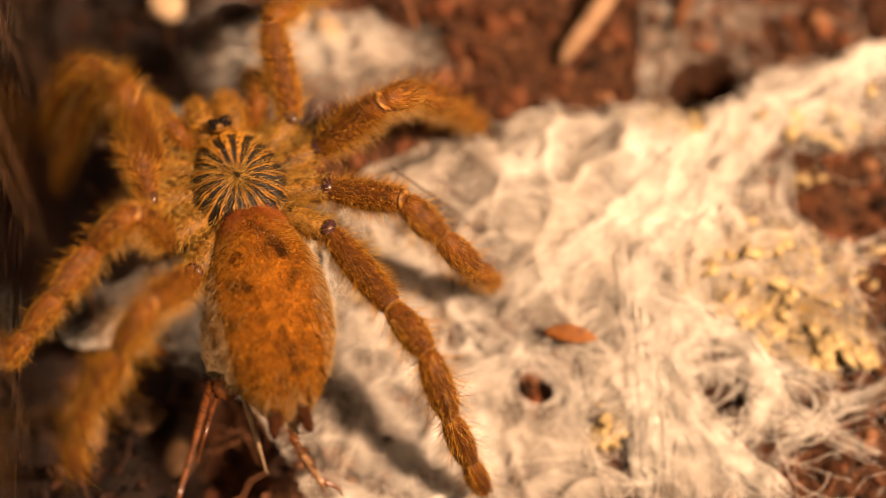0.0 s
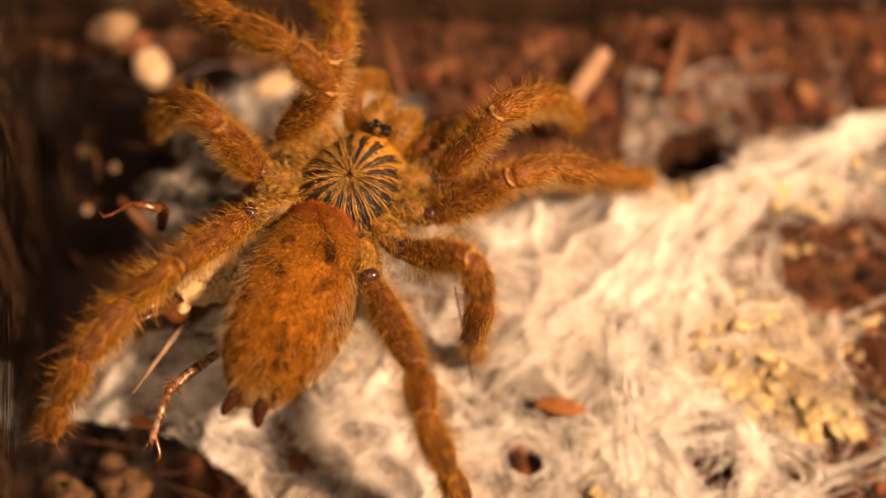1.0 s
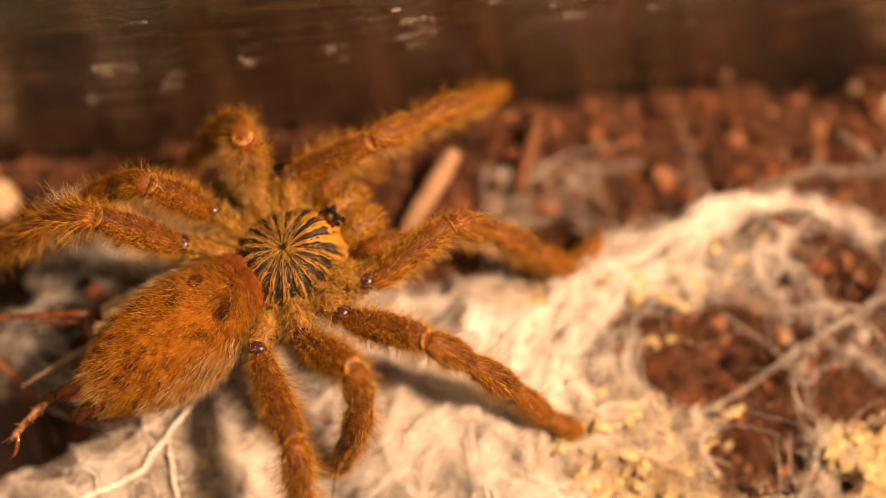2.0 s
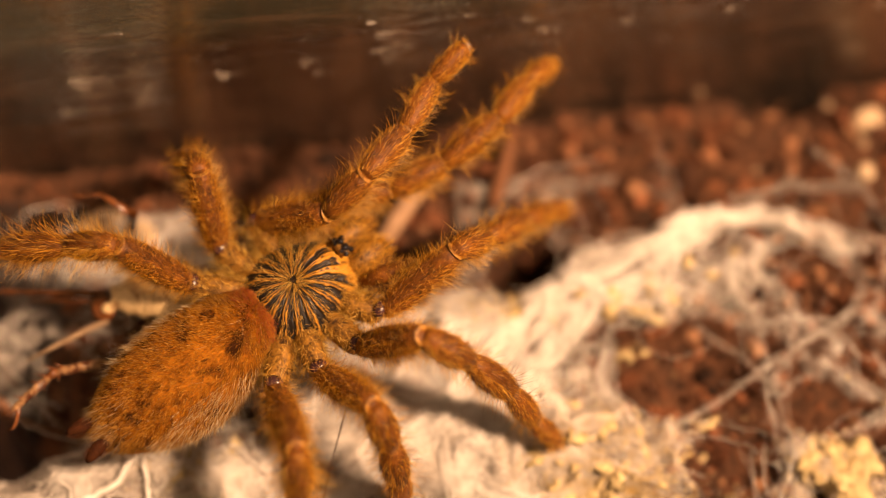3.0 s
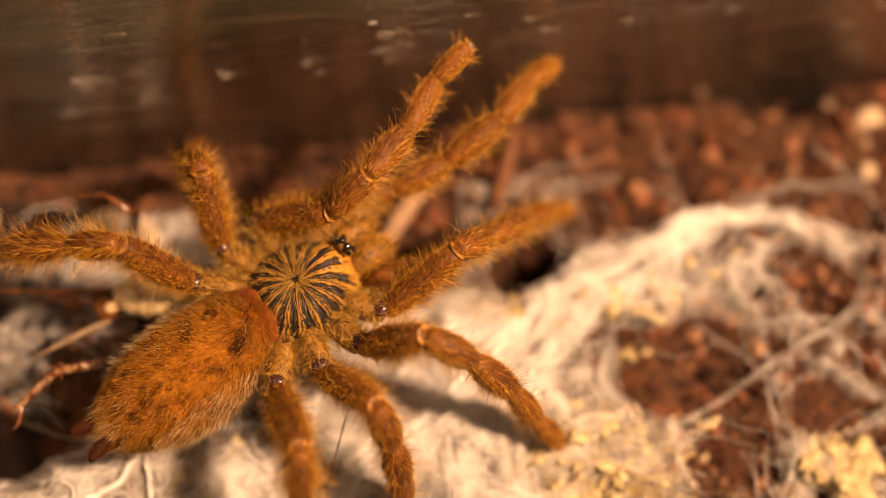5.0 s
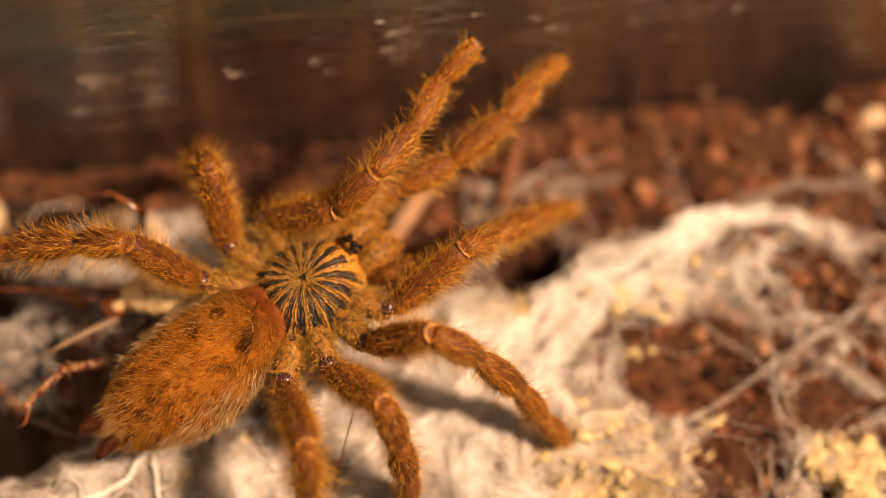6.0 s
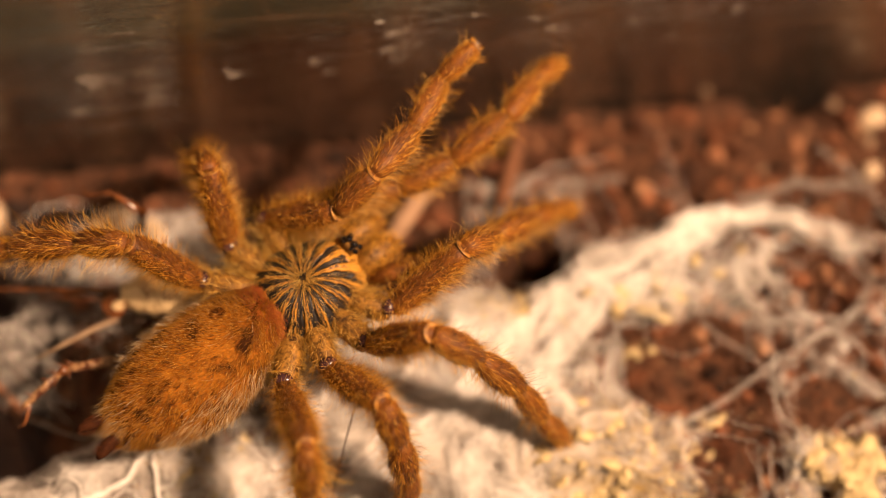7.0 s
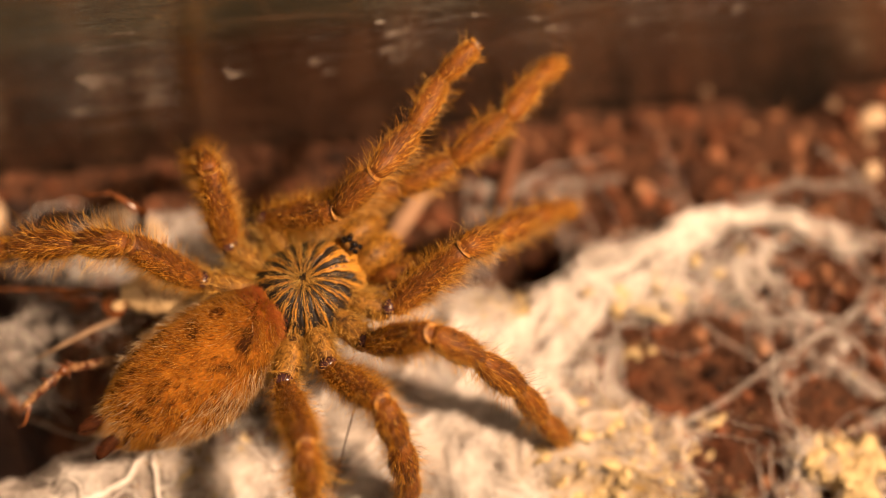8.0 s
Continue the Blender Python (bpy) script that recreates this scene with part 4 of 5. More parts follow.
M_PAD = mottled("grey_pad", (0.10, 0.085, 0.07), (0.36, 0.31, 0.26), 1500.0, 0.6, 0.0002)
pad_data = mesh_of("foot_pad", *ellipsoid((0, 0, 0), (0.85 * MM, 0.74 * MM, 0.70 * MM), 8), M_PAD)
legs = {}
for i in (1, 2, 3, 4):
    for side, sg in (("L", 1), ("R", -1)):
        hip = Vector((HIPS[i][0], sg * HIPS[i][1], -3.0))
        root = Vector((HIPS[i][0] * 0.45, sg * 3.2, -3.6))
        way = hip - root
        pts = [(root + way * u) * MM for u in (0, 0.3, 0.6, 0.85, 1.0)]
        coxa = part("coxa", mesh_of("coxa", *tube(pts, [q * MM for q in (1.2, 1.55, 1.6, 1.5, 1.2)], 12), M_GOLD), spider)
        g = np.random.default_rng(70 + i)
        n = 420
        u, w = 0.18 + 0.17 * g.integers(0, 5, n) + g.normal(size=n) * 0.03, 0.9 * g.integers(0, 7, n) + g.normal(size=n) * 0.16
        ax = np.array(way.normalized())
        e1 = np.cross(ax, (0, 0, 1.0))
        e1 /= np.linalg.norm(e1)
        e2 = np.cross(ax, e1)
        rad = e1[None] * np.cos(w)[:, None] + e2[None] * np.sin(w)[:, None]
        P = np.array(root)[None] + np.array(way)[None] * u[:, None] + rad * 1.45
        part("hair", hair_mesh("hair", [hairs(P * MM, rad * 0.7 + ax[None] * 0.7 + g.normal(size=(n, 3)) * 0.16, g.uniform(0.7, 2.2, n) * MM, 0.028 * MM, g, 0.45)], M_HAIR_GOLD), coxa, "golden hair", kind="stuff")
        out = way.normalized()
        v, f = ellipsoid((0, 0, 0), (0.82 * MM, 1.08 * MM, 0.72 * MM), 10)
        turn = math.degrees(math.atan2(out.y, out.x))
        part("trochanter", mesh_of("trochanter", v, f, M_DARKSKIN), spider, "dark glossy hip joint", pose((hip.x - out.x * 0.2) * MM, (hip.y - out.y * 0.2) * MM, (hip.z + 1.1) * MM, 0, 0, turn))
        legs[side, i] = []
        for k, seg in enumerate(SEGMENTS):
            ob = part(seg, seg_mesh[i, k], spider)
            part("hair", hair_data[i, k], ob, "short golden-orange hair", kind="stuff")
            if k < (5 if i == 4 else 3):
                part("top_hair", top_data[i, k], ob, "dark rust-brown hair along the top", kind="stuff")
            part("under_hair", under_data[i, k], ob, "long pale golden hair underneath", kind="stuff")
            if k < 4:
                part("joint_ring", ring_data[i, k], ob, "pale joint ring", pose(LENGTHS[i][k] * MM, 0, 0))
            if k == 4:
                part("foot_pad", pad_data, ob, "pale grey pad of short hair", pose((LENGTHS[i][k] - 0.35) * MM, 0, -0.12 * MM))
                for s in (1, -1):
                    c = [Vector((LENGTHS[i][k] + a, s * b, z)) * MM for a, b, z in ((-0.2, 0.3, 0.2), (0.4, 0.4, 0.1), (0.8, 0.42, -0.4))]
                    part("claw", mesh_of("claw", *tube(c, [0.14 * MM, 0.11 * MM, 0.04 * MM], 6), M_DARKSKIN), ob, "tiny dark claw")
            legs[side, i].append(ob)


def carapace():
    verts, faces = [(0, 0, -0.12 * MM)], []
    rings, sides = 26, 96
    for i in range(1, rings + 1):
        u = i / rings
        for k in range(sides):
            w = 2 * math.pi * k / sides
            front = max(0.0, math.cos(w))
            R = 6.35 + 0.25 * math.cos(2 * w) + 1.5 * front ** 5
            x, y = u * R * math.cos(w), u * R * math.sin(w) * (1.0 - 0.03 * front)
            z = -3.4 * u ** 4.2 + 0.25 * math.sin(math.pi * min(1, u * 1.5)) * (1 - 0.5 * front)
            z += 0.75 * math.exp(-((w if w < math.pi else w - 2 * math.pi) / 0.45) ** 2) * math.sin(math.pi * u) ** 1.5
            z += 0.10 * math.cos(18 * w) * math.sin(math.pi * u) - 0.5 * math.exp(-(u / 0.12) ** 2)
            verts.append((x * MM, y * MM, z * MM))
    for k in range(sides):
        faces.append((0, 1 + k, 1 + (k + 1) % sides))
    for i in range(rings - 1):
        for k in range(sides):
            j = (k + 1) % sides
            faces.append((1 + i * sides + k, 1 + (i + 1) * sides + k, 1 + (i + 1) * sides + j, 1 + i * sides + j))
    return verts, faces


shell = part("carapace", mesh_of("carapace", *carapace(), M_CARA), spider, "gold carapace with a black radiating star")
g = np.random.default_rng(5)
n = 1900
u = g.uniform(0.05, 0.95, n)
w = 2 * math.pi * g.integers(0, 18, n) / 18 + g.normal(size=n) * 0.075 / (0.4 + u)
rim = g.random(n) < 0.30
u, w = np.where(rim, g.uniform(0.84, 1.0, n), u), np.where(rim, g.uniform(0, 2 * math.pi, n), w)
R = (6.35 + 1.5 * np.maximum(0, np.cos(w)) ** 5) * u
P = np.stack([R * np.cos(w), R * np.sin(w), -3.4 * u ** 4.2 + 0.28], 1)
D = np.stack([np.cos(w), np.sin(w), np.full(n, 0.06)], 1) + g.normal(size=(n, 3)) * 0.19
part("hair", hair_mesh("hair", [hairs(P * MM, D, g.uniform(0.5, 1.3, n) * MM, 0.019 * MM, g, 0.4)], M_HAIR_GOLD), shell, "tufts of golden hair along the rays", kind="stuff")
n = 1300
w = g.uniform(0, 2 * math.pi, n)
R = 6.3 + 1.5 * np.maximum(0, np.cos(w)) ** 5
P = np.stack([R * np.cos(w), R * np.sin(w), np.full(n, -3.3)], 1)
D = np.stack([np.cos(w), np.sin(w), g.uniform(-0.3, 0.45, n)], 1) + g.normal(size=(n, 3)) * 0.25
part("fringe", hair_mesh("fringe", [hairs(P * MM, D, g.uniform(0.6, 1.7, n) * MM, 0.025 * MM, g)], M_HAIR_GOLD), shell, "golden fringe round the rim", kind="stuff")

mound = part("eye_mound", mesh_of("eye_mound", *ellipsoid((6.9 * MM, 0, -0.25 * MM), (0.8 * MM, 1.15 * MM, 0.8 * MM), 10), M_GOLD), spider, "raised yellow eye mound")
for s in (1, -1):
    for x, y, z, r in ((7.1, 0.46, 0.46, 0.46), (7.55, 0.90, 0.02, 0.36), (6.75, 1.1, 0.10, 0.34), (6.45, 0.62, 0.40, 0.26)):
        part("eye", mesh_of("eye", *ellipsoid((x * MM, s * y * MM, z * MM), (r * MM, r * MM, r * MM), 7), M_EYE), mound, "glossy black eye")
part("sternum", mesh_of("sternum", *ellipsoid((0, 0, -5.2 * MM), (7.0 * MM, 5.0 * MM, 2.6 * MM), 12), M_SKIN), spider, "brown underside of the body")
for s in (1, -1):
    v, f = ellipsoid((9.2 * MM, s * 1.75 * MM, -3.0 * MM), (3.0 * MM, 1.75 * MM, 2.2 * MM), 10)
    jaw = part("chelicera", mesh_of("chelicera", v, f, M_GOLD), spider, "stout yellow-brown jaw")
    n = 900
    q = g.normal(size=(n, 3))
    q /= np.linalg.norm(q, axis=1, keepdims=True)
    P = q * np.array([3.0, 1.75, 2.2]) + np.array([9.2, s * 1.75, -3.0])
    part("hair", hair_mesh("hair", [hairs(P * MM, q + np.array([0.7, 0, -0.1]), g.uniform(0.5, 1.4, n) * MM, 0.020 * MM, g)], M_HAIR_LEG), jaw, "orange jaw hair", kind="stuff")
    c = [Vector(p) * MM for p in ((11.6, s * 1.7, -4.0), (12.0, s * 1.5, -5.6), (11.2, s * 1.2, -7.2))]
    part("fang", mesh_of("fang", *tube(c, [0.5 * MM, 0.38 * MM, 0.06 * MM], 8), M_DARKSKIN), jaw, "black curved fang")
    c = [Vector((x, s * y, z)) * MM for x, y, z in ((7.0, 3.6, -4.0), (9.2, 5.0, -2.2), (11.4, 6.0, -2.2), (13.6, 6.4, -4.4), (15.6, 6.0, -7.4), (16.6, 5.6, -9.2))]
    palp = part("pedipalp", mesh_of("pedipalp", *tube(c, [q * MM for q in (1.1, 1.25, 1.2, 1.15, 1.05, 0.5)], 12), M_SKIN), spider, "short feeler leg beside the jaws")
    C = np.array([list(p) for p in c]) / MM
    n = 1300
    uu = g.uniform(0, 4.95, n)
    k = uu.astype(int)
    seg = C[k + 1] - C[k]
    seg /= np.linalg.norm(seg, axis=1, keepdims=True)
    rad = np.cross(seg, g.normal(size=(n, 3)))
    rad /= np.linalg.norm(rad, axis=1, keepdims=True)
    P = C[k] + (C[k + 1] - C[k]) * (uu - k)[:, None] + rad * 1.05
    part("hair", hair_mesh("hair", [hairs(P * MM, rad * 0.7 + seg * 0.8, g.uniform(0.5, 1.5, n) * MM, 0.020 * MM, g)], M_HAIR_LEG), palp, "orange bristles", kind="stuff")

# abdomen: swings at its waist, runs along -x
def abdomen_shape(u, w):
    r = 7.1 * (math.sin(math.pi * min(1.0, 0.022 + 0.978 * u ** 0.80)) ** 0.62) * (0.86 + 0.20 * u)
    return Vector((-23.6 * u + 0.6, r * math.cos(w), -4.6 * (1 - math.exp(-7 * u)) + 0.80 * r * math.sin(w)))


verts, faces = [], []
NU, NW = 40, 48
for i in range(NU + 1):
    for k in range(NW):
        verts.append(abdomen_shape(i / NU, 2 * math.pi * k / NW) * MM)
for i in range(NU):
    for k in range(NW):
        j = (k + 1) % NW
        faces.append((i * NW + k, i * NW + j, (i + 1) * NW + j, (i + 1) * NW + k))
abdomen = part("abdomen", mesh_of("abdomen", verts, faces, M_ABD), spider, "plump rust-orange abdomen with dark speckles")
spot_rng = random.Random(12)
SPOTS = [(0.24, 0.34, 0.62), (0.24, -0.34, 0.62), (0.36, 0.26, 0.42), (0.37, -0.28, 0.42), (0.12, 0.1, 0.5), (0.15, -0.16, 0.4)]
for u, across in ((0.33, 2), (0.46, 3), (0.55, 4), (0.63, 5), (0.70, 6), (0.77, 6), (0.84, 5), (0.90, 4)):
    SPOTS += [(u + 0.05 * abs(k / across - 0.5) + spot_rng.gauss(0, 0.014), (k / across - 0.5) * 1.25 + spot_rng.gauss(0, 0.07), spot_rng.uniform(0.2, 0.46)) for k in range(across + 1)]
g = np.random.default_rng(8)


def coat(count, pick, length, mat, name, label, lift=0.5):
    P, D, ln = [], [], []
    while len(P) < count:
        u, w = g.uniform(0.0, 0.985), g.uniform(-0.35 * math.pi, 1.35 * math.pi)
        p = abdomen_shape(u, w)
        if g.random() > pick(u, p.y):
            continue
        q = abdomen_shape(min(1, u + 0.01), w)
        back = (q - p).normalized()
        nrm = Vector((0.0, math.cos(w), 0.9 * math.sin(w))) + Vector((1.3 if u < 0.06 else 0.5 if u < 0.2 else (-0.5 if u > 0.75 else 0), 0, 0))
        tuft = noise.noise_vector(Vector((u * 22, p.y * 0.9, p.z * 0.9)))
        d = back * (1.3 - lift) + nrm * lift + tuft * 0.25 + Vector(g.normal(size=3)) * 0.16
        P.append(list(p)), D.append(list(d)), ln.append(g.uniform(0.7, 1.6) * length)
    part(name, hair_mesh(name, [hairs(np.array(P) * MM, np.array(D), np.array(ln) * MM, 0.020 * MM, g, 0.22)], mat), abdomen, label, kind="stuff")


def off_spots(u, y):
    x = u * 23.6
    smear = noise.fractal(Vector((x * 0.7, y * 1.1, 4.0)), 1.0, 2.0, 3) + 0.35 * math.exp(-((u - 0.34) / 0.2) ** 2 - (y / 3.0) ** 2)
    if smear > 0.42:
        return 0.72
    for su, sy, r in SPOTS:
        dx = x - su * 23.6
        if (dx * (0.55 if dx < 0 else 0.9)) ** 2 + ((y - sy * 7) * 0.85) ** 2 < r * r * (0.6 + 0.8 * g.random()):
            return 0.12 if r > 0.5 else 0.45
    return 1.0


coat(34000, off_spots, 0.50, M_HAIR_ABD, "hair", "dense short orange hair", 0.72)
coat(4300, lambda u, y: 1.0 if off_spots(u, y) < 0.2 else 0.6 if off_spots(u, y) < 0.5 else 0.2 if off_spots(u, y) < 1 else 0.03, 0.52, M_HAIR_DARK, "dark_hair", "dark speckles of brown hair", 0.72)
coat(1700, lambda u, y: max(0.0, 1.0 - u / 0.11) if abs(y) < 4.5 else 0.0, 0.95, M_HAIR_RED, "rust_hair", "rust-red hair at the waist")
coat(1500, lambda u, y: 0.6, 0.95, M_HAIR_ABD, "long_hair", "long orange guard hair")
coat(1900, lambda u, y: 0.8 if abs(y) > 4.9 else 0.25 if u > 0.85 else 0.02, 1.5, M_HAIR_TIP, "pale_hair", "pale tips of the side hair")
for s in (1, -1):
    c = [Vector((x, s * y, z)) * MM for x, y, z in ((-20.8, 0.9, -4.2), (-22.3, 1.35, -3.6), (-23.4, 1.7, -3.4), (-24.3, 1.95, -3.6), (-24.9, 2.05, -3.9))]
    part("spinneret", mesh_of("spinneret", *tube(c, [0.7 * MM, 0.76 * MM, 0.72 * MM, 0.58 * MM, 0.25 * MM], 12), M_SPIN), abdomen, "dark brown spinneret")
    n = 480
    q = g.normal(size=(n, 3))
    q /= np.linalg.norm(q, axis=1, keepdims=True)
    P = q * np.array([1.5, 0.74, 0.74]) + np.array([-23.2, s * 1.62, -3.6])
    part("spinneret_hair", hair_mesh("spinneret_hair", [hairs(P * MM, q + np.array([-0.9, 0, 0]), g.uniform(0.25, 0.6, n) * MM, 0.018 * MM, g)], M_HAIR_SPIN), abdomen, "short dark rust hair on the spinneret", kind="stuff")
part("waist", mesh_of("waist", *ellipsoid((-5.4 * MM, 0, -3.6 * MM), (2.2 * MM, 1.8 * MM, 1.6 * MM), 8), M_SKIN), spider, "narrow waist")

# ---- the cricket that it drags along ----
ANTENNA = [(-17.8, -31.9, 3.0), (-19.9, -31.1, 2.0), (-23.5, -29.7, 0.5), (-27.4, -28.3, -2.0)]
cricket = tagged(empty("cricket"), "dead brown cricket held beneath the tarantula", "cricket")
v, f = [], []
for i in range(15):
    u = i / 14
    r = 3.0 * math.sin(math.pi * (0.08 + 0.86 * u)) ** 0.6 * (1 + 0.07 * math.cos(i * math.pi))
    for k in range(16):
        w = 2 * math.pi * k / 16
        v.append(Vector((r * math.cos(w) - 1.4, -5.0 - 13.0 * u, 1.4 + r * 0.85 * math.sin(w))) * MM)
for i in range(14):
    for k in range(16):
        j = (k + 1) % 16
        f.append((i * 16 + k, i * 16 + j, (i + 1) * 16 + j, (i + 1) * 16 + k))
part("body", mesh_of("body", v, f, M_CR_BODY), cricket, "spotted tan belly")


def insect_leg(points, radii, name="leg", mat=M_CR_LEG, label="glossy red-brown leg"):
    ob = part(name, mesh_of(name, *tube([Vector(p) * MM for p in points], [r * 0.8 * MM for r in radii], 8), mat), cricket, label)
    return ob


insect_leg([(7.2, -7.5, 2.0), (7.2, -8.2, 6.0), (7.0, -7.6, 7.5), (7.6, -6.5, 8.2), (8.3, -5.4, 8.6), (8.7, -4.7, 8.6), (8.7, -3.7, 8.4), (8.8, -2.7, 8.2), (9.1, -1.7, 8.0), (9.9, -1.6, 8.4)], (0.8, 0.85, 0.75, 0.62, 0.5, 0.46, 0.28, 0.25, 0.20, 0.06))
insect_leg([(-9.4, -5.6, 1.0), (-9.8, -3.4, 1.6), (-10.2, -1.2, 2.0), (-10.6, 0.8, 2.2), (-10.9, 1.9, 2.2)], (0.55, 0.74, 0.80, 0.74, 0.5), "thigh", M_CR_PALE, "pale brown jointed leg")
insect_leg([(-10.5, 1.2, 2.3), (-10.9, 1.9, 2.3), (-11.3, 2.6, 2.2)], (0.5, 0.72, 0.45), "knee", M_CR_LEG, "dark red knee")
shin = insect_leg([(-11.0, 2.1, 2.2), (-12.2, 3.5, 2.1), (-13.4, 5.0, 1.9), (-14.4, 6.2, 1.6), (-14.8, 6.8, 1.4)], (0.5, 0.62, 0.60, 0.5, 0.34), "shin", M_CR_PALE, "pale brown jointed leg")
insect_leg([(-14.5, 6.2, 1.6), (-14.6, 5.9, 1.5), (-15.2, 6.1, 1.2), (-15.9, 6.3, 1.0), (-16.5, 6.6, 0.8), (-16.9, 7.3, 0.7)], (0.4, 0.36, 0.30, 0.28, 0.24, 0.06), "foot", M_CR_LEG, "dark red foot")
for pts in ([(-14.5, 6.6, 1.6), (-15.2, 8.0, 1.4)], [(-14.7, 6.2, 1.7), (-15.6, 7.3, 1.5)], [(-10.3, 0.6, 2.6), (-9.6, 2.0, 3.0)], [(-10.5, 1.3, 2.6), (-10.0, 2.9, 3.0)], [(-11.3, 2.2, 2.6), (-11.0, 3.8, 2.9)],
            [(-11.0, 1.2, 2.4), (-12.2, 1.1, 2.6)], [(-11.6, 2.9, 2.3), (-12.9, 2.8, 2.5)], [(-12.6, 4.0, 2.3), (-13.8, 4.0, 2.4)], [(-12.0, 3.2, 2.5), (-11.7, 4.6, 2.6)], [(-13.5, 5.2, 2.1), (-13.2, 6.5, 2.2)]):
    part("spine", mesh_of("spine", *tube([Vector(p) * MM for p in pts], [0.17 * MM, 0.03 * MM], 6), M_CR_LEG), shin)
insect_leg([(-0.5, -4.3, 0.6), (-0.2, -1.0, 0.9), (0.1, 2.3, 0.8), (0.8, 8.0, 0.7), (1.2, 12.5, 0.5)], (0.62, 0.56, 0.5, 0.42, 0.3), "cercus")
insect_leg([(-1.4, -4.2, 0.2), (-0.9, 0.5, 0.4), (-0.4, 5.0, 0.2)], (0.45, 0.3, 0.14))
insect_leg([(-3.9, -4.3, 0.4), (-5.2, -1.3, 0.6), (-6.6, 1.8, 0.5), (-8.2, 5.4, 0.2)], (0.42, 0.44, 0.38, 0.14), "leg", M_TAN_PEBBLE, "pale tan leg")
v, f = ellipsoid((-2.4 * MM, -3.9 * MM, 0.9 * MM), (1.7 * MM, 1.6 * MM, 1.2 * MM), 8)
part("thigh", mesh_of("thigh", v, f, M_CR_LEG), cricket, "swollen brown thigh")
part("antenna", mesh_of("antenna", *tube([Vector(p) * MM for p in ANTENNA], [0.11 * MM, 0.10 * MM, 0.08 * MM, 0.05 * MM], 6), M_SPIN), cricket, "thin dark antenna")
v, f = ellipsoid((-2.9 * MM, -4.6 * MM, 1.9 * MM), (0.7 * MM, 0.9 * MM, 0.5 * MM), 8)
part("knee", mesh_of("knee", v, f, M_CR_BODY), cricket, "pale shiny knee joint")

BODY_ROWS = [(0.0, -0.0445, -0.0262, 0.0145, 113.8),
    (0.2, -0.0426, -0.0256, 0.0145, 104.8),
    (0.5, -0.0378, -0.0242, 0.0145, 89.2),
    (0.7, -0.0339, -0.0189, 0.0150, 76.5),
    (1.0, -0.0317, -0.0173, 0.0175, 64.2),
    (1.2, -0.0287, -0.0164, 0.0185, 59.0),
    (1.5, -0.0243, -0.0083, 0.0195, 49.4),
    (1.7, -0.0227, -0.0100, 0.0190, 35.1),
    (2.0, -0.0211, -0.0094, 0.0175, 35.1),
    (2.2, -0.0217, -0.0113, 0.0175, 34.6),
    (2.8, -0.0170, -0.0120, 0.0172, 38.5)]
ABDOMEN_ROWS = [(0.0, -7.8),
    (0.2, -7.3),
    (0.5, -5.9),
    (0.7, -3.4),
    (1.0, 8.6),
    (1.2, 2.2),
    (1.5, -0.9),
    (1.7, 8.0),
    (2.0, 1.7),
    (2.2, 1.1),
    (2.8, -1.0)]
R1_UPPER = [(0.0, -5, 32, -49, -22),
    (0.2, -4, 31, -29, -28),
    (0.5, -5, 31, -14, 13),
    (0.7, -40, 28, -22, -34),
    (1.0, -29, 51, -15, -35),
    (1.2, -15, 58, -16, -26),
    (1.5, -34, 70, -19, -39),
    (1.7, -28, 30, 3, -30),
    (2.0, -0, 14, -21, -44),
    (2.2, -3, 13, -22, -36),
    (2.8, -9, 34, 8, -40)]
R1_LOWER = [(0.0, -59, -34, -54, -40, -53, -27),
    (0.2, -32, -37, -31, -45, -44, -27),
    (0.5, -8, -35, -11, -41, -11, -40),
    (0.7, -43, -56, -43, -56, -43, -56),
    (1.0, -21, -48, -19, -68, -14, -76),
    (1.2, -13, -50, -6, -73, 49, -83),
    (1.5, -21, -59, 14, -69, 2, -71),
    (1.7, -5, -29, -4, -52, 1, -33),
    (2.0, -38, -48, -38, -48, 23, 2),
    (2.2, -37, -48, -10, -60, -34, 6),
    (2.8, 5, -36, 13, -49, 8, -52)]
R2_UPPER = [(0.0, -95, 46, -68, -40),
    (0.2, -96, 48, -56, -19),
    (0.5, -66, 54, -39, -30),
    (0.7, -64, 53, -29, -43),
    (1.0, -51, 41, -30, -27),
    (1.2, -40, 40, -22, -30),
    (1.5, -32, 37, -27, -35),
    (1.7, -31, 29, -39, -42),
    (2.0, -60, 24, -47, -43),
    (2.2, -54, 20, -42, -44),
    (2.8, -55, 48, -54, -35)]
R2_LOWER = [(0.0, -87, -56, -72, -68, -72, -68),
    (0.2, -58, -36, -43, -54, -44, -65),
    (0.5, -59, -70, -26, -72, -26, -72),
    (0.7, -25, -61, -20, -64, -20, -64),
    (1.0, -45, -40, -30, -49, -34, -47),
    (1.2, -44, -41, -19, -61, -32, -58),
    (1.5, -37, -60, -17, -74, -34, -80),
    (1.7, -50, -29, -45, -46, -30, -37),
    (2.0, -50, -46, -55, -53, -43, -44),
    (2.2, -49, -43, -44, -61, -36, -44),
    (2.8, -55, -51, -58, -65, -62, -55)]
R3_UPPER = [(0.0, -131, 25, -146, -31),
    (0.2, -124, 32, -98, -54),
    (0.5, -107, 37, -113, -56),
    (0.7, -109, 41, -105, -65),
    (1.0, -88, 39, -119, -61),
    (1.2, -91, 40, -115, -68),
    (1.5, -107, 25, -109, -73),
    (1.7, -73, 28, -112, -65),
    (2.0, -77, 37, -110, -62),
    (2.2, -69, 36, -111, -58),
    (2.8, -82, 31, -98, -55)]
